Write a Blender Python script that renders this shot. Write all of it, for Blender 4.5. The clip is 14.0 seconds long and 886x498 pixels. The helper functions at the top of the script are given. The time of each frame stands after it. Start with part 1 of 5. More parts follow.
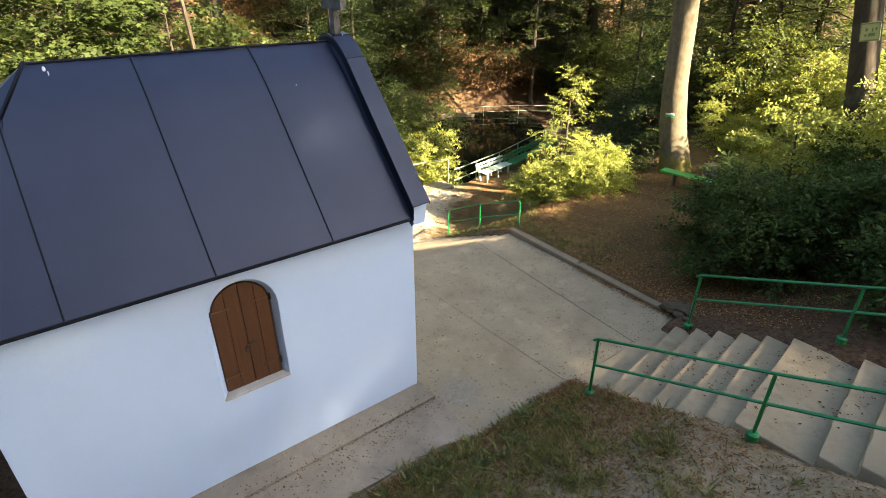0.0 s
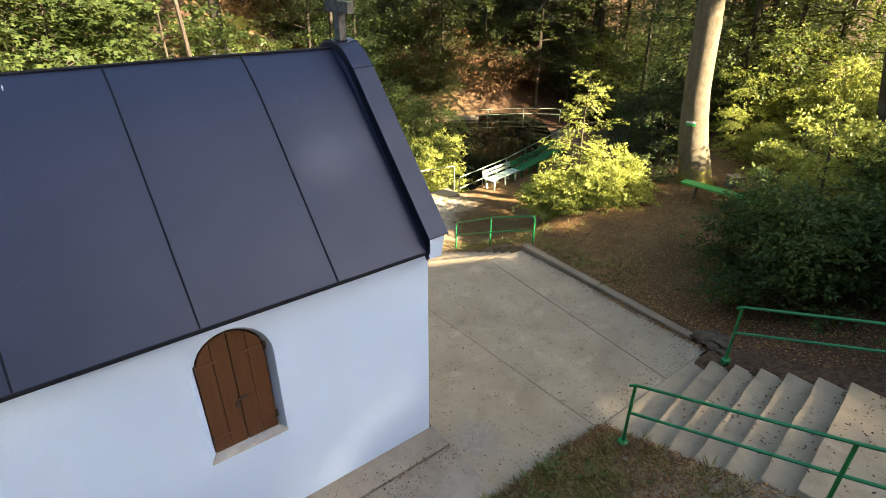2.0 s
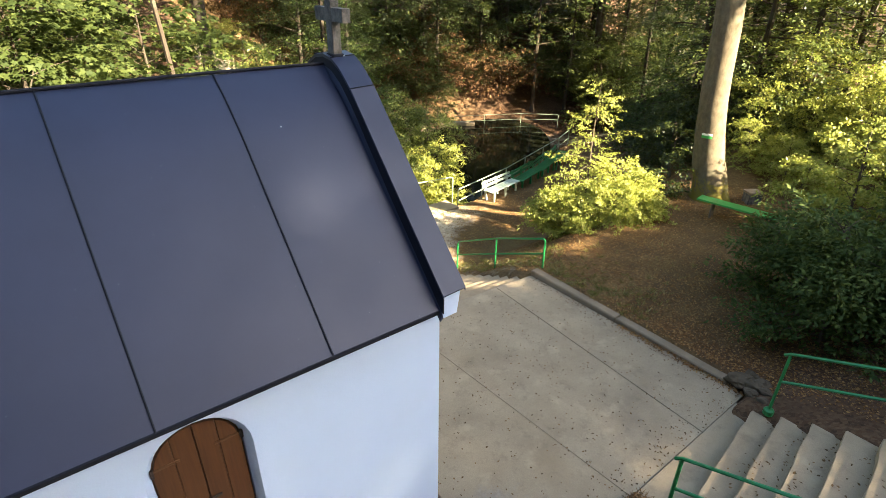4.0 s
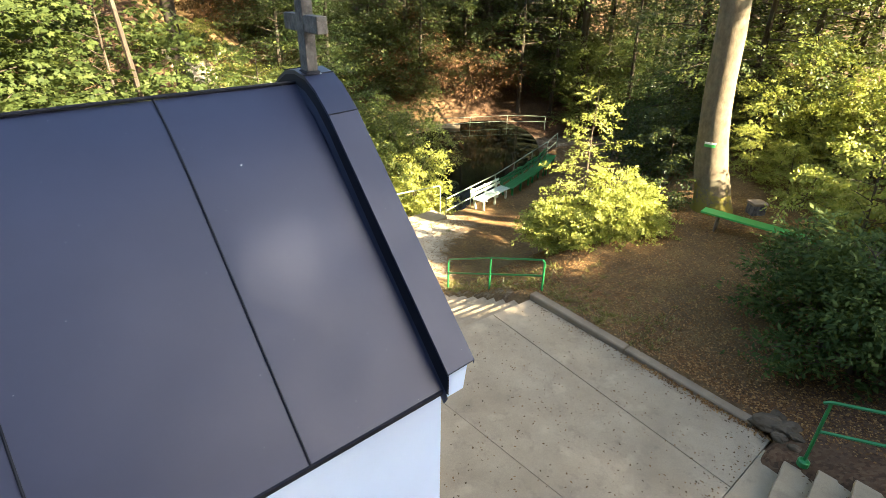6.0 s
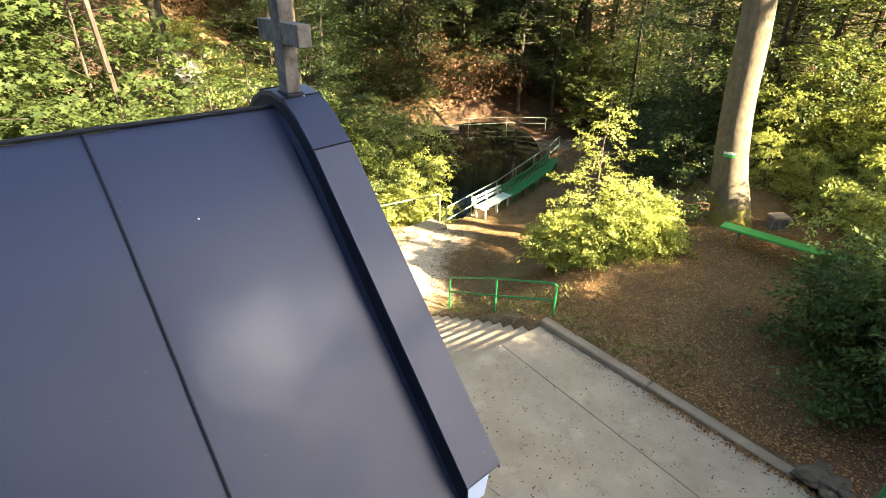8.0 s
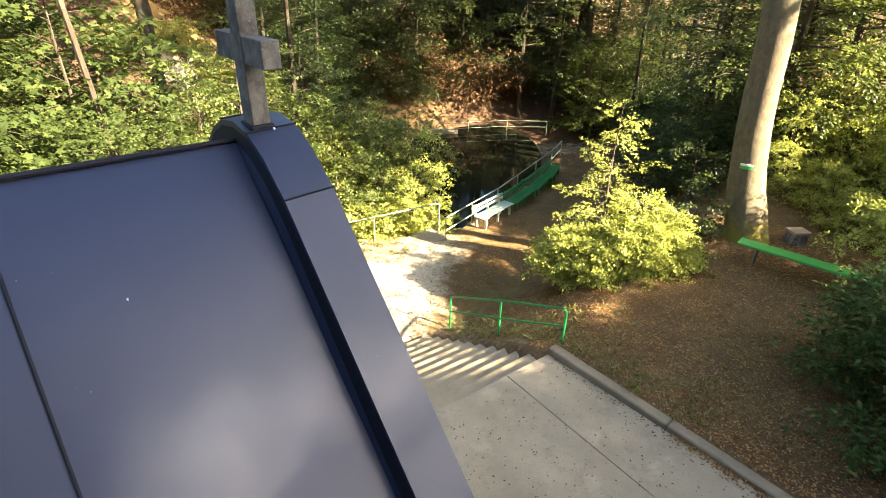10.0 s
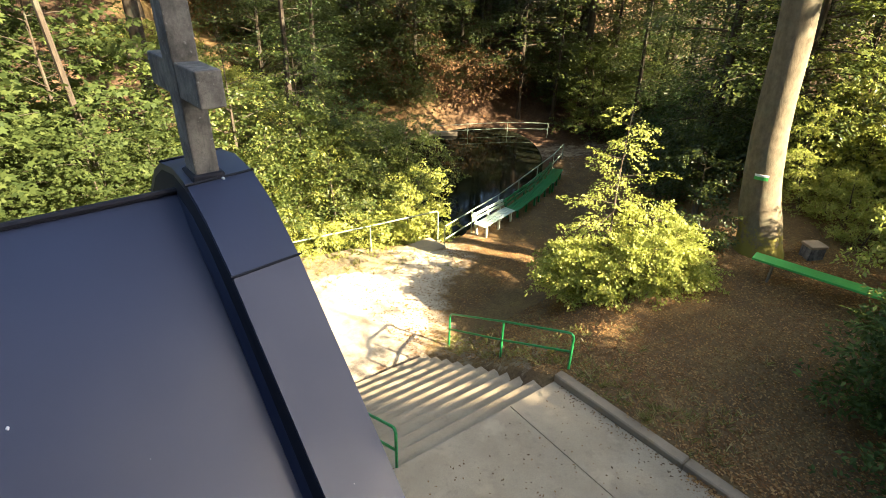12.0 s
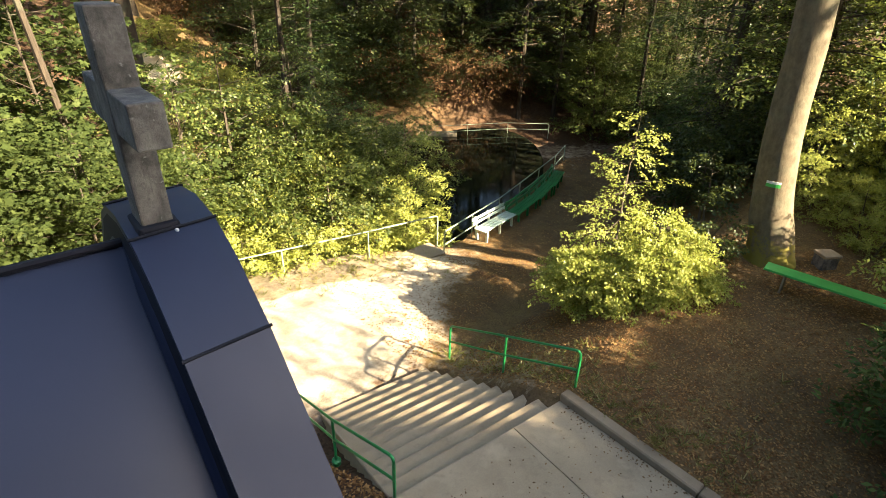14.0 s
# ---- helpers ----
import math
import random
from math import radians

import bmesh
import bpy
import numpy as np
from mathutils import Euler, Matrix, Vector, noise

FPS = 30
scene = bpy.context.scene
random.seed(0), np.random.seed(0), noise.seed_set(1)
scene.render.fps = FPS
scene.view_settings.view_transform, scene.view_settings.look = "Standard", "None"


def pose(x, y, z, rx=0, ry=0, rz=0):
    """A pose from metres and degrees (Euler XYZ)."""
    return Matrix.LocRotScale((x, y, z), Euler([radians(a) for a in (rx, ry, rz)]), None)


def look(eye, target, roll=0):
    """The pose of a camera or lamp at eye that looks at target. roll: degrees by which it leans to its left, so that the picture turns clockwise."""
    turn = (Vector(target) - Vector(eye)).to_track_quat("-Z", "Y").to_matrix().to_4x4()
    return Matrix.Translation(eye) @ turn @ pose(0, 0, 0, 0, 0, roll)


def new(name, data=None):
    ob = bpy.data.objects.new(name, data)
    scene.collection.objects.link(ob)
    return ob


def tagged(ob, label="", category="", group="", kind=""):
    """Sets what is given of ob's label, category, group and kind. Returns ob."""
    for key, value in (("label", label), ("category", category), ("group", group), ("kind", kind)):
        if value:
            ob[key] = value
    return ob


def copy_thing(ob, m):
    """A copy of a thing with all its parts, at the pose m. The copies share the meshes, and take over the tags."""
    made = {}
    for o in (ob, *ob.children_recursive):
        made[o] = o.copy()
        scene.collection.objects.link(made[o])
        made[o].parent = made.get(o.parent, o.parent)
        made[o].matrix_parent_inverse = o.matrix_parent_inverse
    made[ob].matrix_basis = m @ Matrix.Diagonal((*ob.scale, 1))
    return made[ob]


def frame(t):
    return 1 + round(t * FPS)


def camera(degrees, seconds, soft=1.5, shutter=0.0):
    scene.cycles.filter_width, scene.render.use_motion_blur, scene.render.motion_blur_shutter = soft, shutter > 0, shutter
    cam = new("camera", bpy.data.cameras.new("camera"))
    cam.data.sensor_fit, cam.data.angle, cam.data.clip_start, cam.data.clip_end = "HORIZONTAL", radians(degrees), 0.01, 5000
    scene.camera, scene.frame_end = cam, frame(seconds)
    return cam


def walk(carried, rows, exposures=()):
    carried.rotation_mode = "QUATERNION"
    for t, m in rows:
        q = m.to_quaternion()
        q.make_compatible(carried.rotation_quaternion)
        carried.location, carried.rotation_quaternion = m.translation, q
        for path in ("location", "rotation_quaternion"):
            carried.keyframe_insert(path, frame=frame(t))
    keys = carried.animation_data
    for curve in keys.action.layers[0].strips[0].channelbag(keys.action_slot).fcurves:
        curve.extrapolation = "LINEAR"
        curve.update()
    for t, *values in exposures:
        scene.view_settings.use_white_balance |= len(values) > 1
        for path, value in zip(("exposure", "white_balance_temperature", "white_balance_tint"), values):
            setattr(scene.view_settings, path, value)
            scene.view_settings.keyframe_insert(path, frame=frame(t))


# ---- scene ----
cam = camera(80.2, 14.0, soft=0.85)
PATH = [
    (0, (-3.495, -5.272, 5.69), (-2.426, -3.862, 4.759), 0.1),
    (0.5, (-3.404, -5.1, 5.701), (-2.338, -3.69, 4.767), 0.2),
    (1, (-3.321, -4.877, 5.686), (-2.252, -3.468, 4.754), 0.2),
    (1.5, (-3.217, -4.644, 5.681), (-2.147, -3.234, 4.75), 0.2),
    (2, (-3.117, -4.39, 5.68), (-2.046, -2.982, 4.747), 0.4),
    (2.5, (-2.992, -4.143, 5.683), (-1.922, -2.734, 4.751), 0.4),
    (3, (-2.873, -3.873, 5.673), (-1.8, -2.465, 4.743), 0.5),
    (5.5, (-2.217, -2.686, 5.683), (-1.08, -1.33, 4.751), 0.8),
    (6, (-2.088, -2.463, 5.685), (-0.946, -1.112, 4.752), 0.9),
    (6.5, (-1.956, -2.243, 5.681), (-0.81, -0.895, 4.748), 0.9),
    (7, (-1.826, -2.024, 5.685), (-0.678, -0.681, 4.747), 1.0),
    (7.5, (-1.694, -1.829, 5.681), (-0.544, -0.488, 4.742), 1.1),
    (8, (-1.561, -1.642, 5.675), (-0.41, -0.303, 4.735), 1.1),
    (10.5, (-0.966, -0.861, 5.67), (0.192, 0.472, 4.73), 1.3),
    (11, (-0.849, -0.729, 5.676), (0.309, 0.603, 4.735), 1.3),
    (11.5, (-0.74, -0.601, 5.685), (0.419, 0.728, 4.742), 1.4),
    (12, (-0.643, -0.491, 5.692), (0.515, 0.838, 4.748), 1.4),
    (12.5, (-0.559, -0.385, 5.695), (0.6, 0.944, 4.75), 1.3),
    (13, (-0.487, -0.298, 5.7), (0.671, 1.029, 4.752), 1.4),
    (13.5, (-0.429, -0.216, 5.697), (0.732, 1.109, 4.75), 1.4),
    (14, (-0.367, -0.129, 5.699), (0.793, 1.196, 4.749), 1.5),
]
walk(cam, [(t, look(eye, target, roll)) for t, eye, target, roll in PATH], exposures=[(0, 3.36), (3, 3.48), (5.5, 3.8), (8, 3.89), (9, 3.88), (11, 3.66), (14, 3.16)])

# ---- light: low sun from behind, open sky above ----
SUN_DIR = Vector((0.33, -0.82, 0.47)).normalized()
world = bpy.data.worlds.new("world")
scene.world = world
world.use_nodes = True
wn = world.node_tree
sky = wn.nodes.new("ShaderNodeTexSky")
sky.sky_type = "NISHITA"
sky.sun_disc = False
sky.ozone_density = 1.2
sky.dust_density = 1.8
sky.sun_elevation = math.asin(SUN_DIR.z)
sky.sun_rotation = math.atan2(SUN_DIR.x, SUN_DIR.y)
wn.links.new(sky.outputs[0], wn.nodes["Background"].inputs[0])
wn.nodes["Background"].inputs[1].default_value = 0.064
sun_data = bpy.data.lights.new("sun", "SUN")
sun_data.energy = 5.0
sun_data.angle = radians(0.55)
sun_data.color = (1.0, 0.87, 0.66)
sun = new("sun", sun_data)
sun.matrix_basis = look(SUN_DIR * 60, (0, 0, 0))


# ---- materials ----
class Mat:
    """A node material built step by step."""

    def __init__(self, name, rough=0.7, metal=0.0, spec=0.5):
        self.m = bpy.data.materials.new(name)
        self.m.use_nodes = True
        self.t = self.m.node_tree
        self.b = self.t.nodes["Principled BSDF"]
        self.b.inputs["Roughness"].default_value = rough
        self.b.inputs["Metallic"].default_value = metal
        self.b.inputs["Specular IOR Level"].default_value = spec
        self.co = self.t.nodes.new("ShaderNodeTexCoord").outputs["Object"]

    def node(self, kind, **inputs):
        n = self.t.nodes.new(kind)
        for k, v in inputs.items():
            self.set(n.inputs[k.replace("_", " ")], v)
        return n

    def set(self, socket, v):
        if isinstance(v, bpy.types.NodeSocket):
            self.t.links.new(v, socket)
        elif isinstance(v, (tuple, list)) and len(v) == 3 and socket.type == "RGBA":
            socket.default_value = (*v, 1)
        else:
            socket.default_value = v

    def noise(self, scale, detail=4.0, rough=0.6, co=None):
        return self.node("ShaderNodeTexNoise", Vector=co or self.co, Scale=scale, Detail=detail, Roughness=rough).outputs["Fac"]

    def voronoi(self, scale, out="Distance", co=None):
        return self.node("ShaderNodeTexVoronoi", Vector=co or self.co, Scale=scale).outputs[out]

    def ramp(self, fac, *stops):
        n = self.node("ShaderNodeValToRGB", Fac=fac)
        while len(n.color_ramp.elements) < len(stops):
            n.color_ramp.elements.new(0.5)
        for e, (p, c) in zip(n.color_ramp.elements, stops):
            e.position = p
            e.color = (*c, 1) if isinstance(c, tuple) else (c, c, c, 1)
        return n.outputs["Color"]

    def mix(self, fac, a, b, blend="MIX"):
        n = self.t.nodes.new("ShaderNodeMix")
        n.data_type, n.blend_type = "RGBA", blend
        self.set(n.inputs[0], fac), self.set(n.inputs[6], a), self.set(n.inputs[7], b)
        return n.outputs[2]

    def math(self, op, a, b=0.0):
        n = self.t.nodes.new("ShaderNodeMath")
        n.operation = op
        self.set(n.inputs[0], a), self.set(n.inputs[1], b)
        return n.outputs[0]

    def color(self, c):
        self.set(self.b.inputs["Base Color"], c)
        return self

    def rough(self, v):
        self.set(self.b.inputs["Roughness"], v)
        return self

    def bump(self, height, strength=0.4, dist=0.01):
        n = self.node("ShaderNodeBump", Height=height, Strength=strength, Distance=dist)
        self.set(self.b.inputs["Normal"], n.outputs[0])
        return self


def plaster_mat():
    a = Mat("white_plaster_tinted_as_shaded", 0.85, spec=0.3)
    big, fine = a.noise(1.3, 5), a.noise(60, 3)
    # white plaster with the blue of skylit shade mixed into its colour
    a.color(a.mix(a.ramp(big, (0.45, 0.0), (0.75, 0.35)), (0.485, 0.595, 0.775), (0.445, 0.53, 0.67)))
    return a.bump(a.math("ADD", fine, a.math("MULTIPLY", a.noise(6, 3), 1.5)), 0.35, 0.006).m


def concrete_mat(name, light, dark, stain=(0.07, 0.06, 0.045), top_dirt_shade=0.0, patch=None):
    a = Mat(name, 0.88, spec=0.25)
    big, mid, fine = a.noise(0.9, 6, 0.65), a.noise(5, 5, 0.7), a.noise(110, 2)
    c = a.mix(a.ramp(big, (0.35, 0.0), (0.68, 1.0)), light, dark)
    c = a.mix(a.ramp(mid, (0.55, 0.0), (0.8, 0.45)), c, stain)
    c = a.mix(a.ramp(fine, (0.3, 0.28), (0.7, 0.0)), c, (0.1, 0.09, 0.08))
    c = a.mix(a.ramp(a.noise(2.1, 4, 0.55), (0.6, 0.0), (0.72, 0.28)), c, tuple(min(0.7, v * 1.45) for v in light))
    rnd = a.node("ShaderNodeObjectInfo").outputs["Random"]
    c = a.mix(a.math("MULTIPLY", rnd, 0.16), c, dark)
    if patch:
        far = a.node("ShaderNodeVectorMath", Vector=a.co)
        far.operation = "DISTANCE"
        far.inputs[1].default_value = patch
        f = a.ramp(a.math("ADD", far.outputs["Value"], a.math("MULTIPLY", a.noise(3.2, 6, 0.7), 1.1)), (0.75, 0.6), (1.7, 0.0))
        c = a.mix(f, c, a.mix(a.ramp(a.noise(14, 5, 0.7), (0.4, 0.0), (0.66, 1.0)), (0.2, 0.175, 0.14), (0.3, 0.27, 0.225)))
    # darker up-facing sides: apron dirt, and step treads shaded against brighter risers
    if top_dirt_shade:
        up = a.node("ShaderNodeSeparateXYZ", Vector=a.node("ShaderNodeNewGeometry").outputs["Normal"]).outputs["Z"]
        f = a.math("MULTIPLY", up, a.ramp(a.noise(2.5, 5, 0.7), (0.25, top_dirt_shade * 0.5), (0.7, top_dirt_shade)))
        c = a.mix(f, c, tuple(v * 0.42 for v in dark))
    return a.color(c).bump(a.math("ADD", fine, a.math("MULTIPLY", mid, 2.0)), 0.5, 0.006).m


def roof_mat():
    a = Mat("blue_grey_coated_sheet", 0.4, metal=0.0, spec=0.47)
    big = a.noise(1.1, 4)
    c = a.mix(a.ramp(big, (0.35, 0.0), (0.75, 1.0)), (0.0110, 0.0157, 0.0370), (0.0147, 0.0199, 0.0450))
    specks = a.ramp(a.voronoi(9), (0.02, 1.0), (0.035, 0.0))
    c = a.mix(a.math("MULTIPLY", specks, 0.35), c, (0.3, 0.3, 0.32))
    a.color(c).rough(a.ramp(a.noise(3, 4), (0.3, 0.44), (0.8, 0.54)))
    return a.bump(a.noise(1.6, 2), 0.25, 0.02).m


def trim_mat():
    a = Mat("dark_roof_trim", 0.7, spec=0.2)
    return a.color(a.mix(a.noise(4, 3), (0.006, 0.007, 0.011), (0.012, 0.013, 0.019))).m


def paint_mat(name, c, worn, rough=0.38, amount=0.5):
    a = Mat(name, rough, spec=0.5)
    w = a.ramp(a.noise(22, 6, 0.7), (0.58, 0.0), (0.72, amount))
    tone = a.mix(a.ramp(a.noise(3, 3), (0.3, 0.0), (0.7, 1.0)), c, tuple(v * 0.78 for v in c))
    return a.color(a.mix(w, tone, worn)).bump(a.noise(60, 3), 0.2, 0.003).m


def wood_mat(name, c1, c2, scale=(40, 40, 2)):
    a = Mat(name, 0.55, spec=0.4)
    mp = a.node("ShaderNodeMapping", Vector=a.co)
    mp.inputs["Scale"].default_value = scale
    g = a.noise(1.0, 6, 0.65, mp.outputs[0])
    c = a.mix(a.ramp(g, (0.3, 0.0), (0.7, 1.0)), c1, c2)
    rnd = a.node("ShaderNodeObjectInfo").outputs["Random"]
    c = a.mix(a.math("MULTIPLY", rnd, 0.3), c, c1)
    return a.color(c).bump(g, 0.35, 0.004).m


def stone_mat():
    a = Mat("weathered_grey_stone", 0.8, spec=0.35)
    mp = a.node("ShaderNodeMapping", Vector=a.co)
    mp.inputs["Scale"].default_value = (16, 16, 3.5)
    n1, n2, n3 = a.noise(7, 6, 0.75), a.noise(34, 5, 0.75), a.noise(1.0, 5, 0.7, mp.outputs[0])
    c = a.mix(a.ramp(n1, (0.38, 0.0), (0.62, 1.0)), (0.165, 0.152, 0.13), (0.055, 0.05, 0.043))
    c = a.mix(a.ramp(n3, (0.5, 0.0), (0.66, 0.75)), c, (0.04, 0.039, 0.035))
    c = a.mix(a.ramp(n2, (0.55, 0.0), (0.72, 0.7)), c, (0.045, 0.045, 0.04))
    c = a.mix(a.ramp(a.noise(55, 3, 0.6), (0.66, 0.0), (0.72, 0.5)), c, (0.33, 0.33, 0.3))
    return a.color(c).bump(a.math("ADD", n2, n1), 0.6, 0.008).m


def bark_mat(name, c1, c2, moss=0.0, scale=(7, 7, 1.6)):
    a = Mat(name, 0.9, spec=0.2)
    mp = a.node("ShaderNodeMapping", Vector=a.co)
    mp.inputs["Scale"].default_value = scale
    g = a.noise(1.5, 6, 0.7, mp.outputs[0])
    c = a.mix(a.ramp(g, (0.35, 0.0), (0.68, 1.0)), c1, c2)
    c = a.mix(a.ramp(a.noise(2.2, 3), (0.5, 0.0), (0.7, 0.4)), c, (0.10, 0.11, 0.07))
    if moss:
        z = a.node("ShaderNodeSeparateXYZ", Vector=a.co).outputs["Z"]
        low = a.math("SUBTRACT", 1.0, a.math("MULTIPLY", z, 0.85))
        f = a.ramp(a.math("ADD", a.math("MULTIPLY", low, 0.42), a.math("MULTIPLY", a.noise(7, 6, 0.75), 0.95)), (0.66, 0.0), (0.78, moss))
        c = a.mix(a.math("MULTIPLY", f, 0.8), c, (0.20, 0.165, 0.02))
    return a.color(c).bump(g, 0.6, 0.02).m


def leaf_mat(name, stops, trans=0.45, rough=0.45, spec=0.3, glow=0.5):
    """Leaves: each one its own tone, light shining through."""
    a = Mat(name, rough, spec=spec)
    geo = a.node("ShaderNodeNewGeometry").outputs["Random Per Island"]
    c = a.ramp(geo, *stops)
    c = a.mix(a.math("MULTIPLY", a.noise(1.2, 3), 0.5), c, tuple(v * 0.6 for v in stops[0][1]))
    a.color(c)
    tr = a.node("ShaderNodeBsdfTranslucent", Color=a.mix(glow, c, (0.35, 0.40, 0.075)))
    ms = a.node("ShaderNodeMixShader", Fac=trans)
    a.t.links.new(a.b.outputs[0], ms.inputs[1])
    a.t.links.new(tr.outputs[0], ms.inputs[2])
    a.t.links.new(ms.outputs[0], a.t.nodes["Material Output"].inputs[0])
    return a.m


def ground_mat():
    """Leaf litter, with sandy path and thin grass where the zone attribute says."""
    a = Mat("woodland_ground", 0.95, spec=0.15)
    zone = a.node("ShaderNodeAttribute")
    zone.attribute_name = "zone"
    sep = a.node("ShaderNodeSeparateColor", Color=zone.outputs["Color"])
    n1, n2 = a.noise(0.8, 6, 0.65), a.noise(9, 6, 0.75)
    vc = a.node("ShaderNodeTexVoronoi", Vector=a.co, Scale=22.0)
    leafs = a.ramp(a.node("ShaderNodeSeparateColor", Color=vc.outputs["Color"]).outputs[0],
                   (0.0, (0.055, 0.03, 0.016)), (0.35, (0.10, 0.052, 0.026)), (0.7, (0.12, 0.066, 0.034)), (1.0, (0.16, 0.095, 0.05)))
    litter = a.mix(a.ramp(n1, (0.35, 0.0), (0.7, 0.55)), leafs, (0.05, 0.032, 0.02))
    litter = a.mix(a.ramp(n2, (0.45, 0.0), (0.7, 0.5)), litter, (0.13, 0.085, 0.05))
    soil = a.mix(a.ramp(a.noise(26, 5, 0.8), (0.38, 0.0), (0.64, 1.0)), (0.125, 0.078, 0.026), (0.29, 0.195, 0.075))
    litter = a.mix(a.math("MULTIPLY", sep.outputs[2], a.ramp(a.noise(1.6, 5, 0.7), (0.3, 0.9), (0.7, 0.25))), litter, soil)
    sand = a.mix(a.ramp(n2, (0.3, 0.0), (0.7, 1.0)), (0.62, 0.515, 0.36), (0.46, 0.36, 0.235))
    sand = a.mix(a.ramp(a.noise(2.5, 5), (0.5, 0.0), (0.7, 0.35)), sand, (0.17, 0.12, 0.075))
    turf = a.mix(a.ramp(n2, (0.35, 0.0), (0.65, 1.0)), (0.19, 0.14, 0.085), (0.34, 0.26, 0.165))
    turf = a.mix(a.ramp(a.noise(3.0, 5), (0.46, 0.0), (0.64, 0.3)), turf, (0.13, 0.13, 0.04))
    edge = a.math("MULTIPLY", a.math("SUBTRACT", a.noise(2.6, 7, 0.75), 0.5), 1.5)
    c = a.mix(a.ramp(a.math("ADD", sep.outputs[0], edge), (0.25, 0.0), (0.75, 1.0)), litter, sand)
    c = a.mix(a.ramp(a.math("ADD", sep.outputs[1], edge), (0.42, 0.0), (0.58, 1.0)), c, turf)
    return a.color(c).bump(a.math("ADD", n2, a.noise(38, 4, 0.7)), 0.7, 0.022).m


def water_mat():
    a = Mat("dark_pond_water", 0.06, spec=0.5)
    a.b.inputs["Specular IOR Level"].default_value = 0.22
    a.color((0.012, 0.013, 0.007))
    return a.bump(a.noise(3, 3), 0.06, 0.02).m


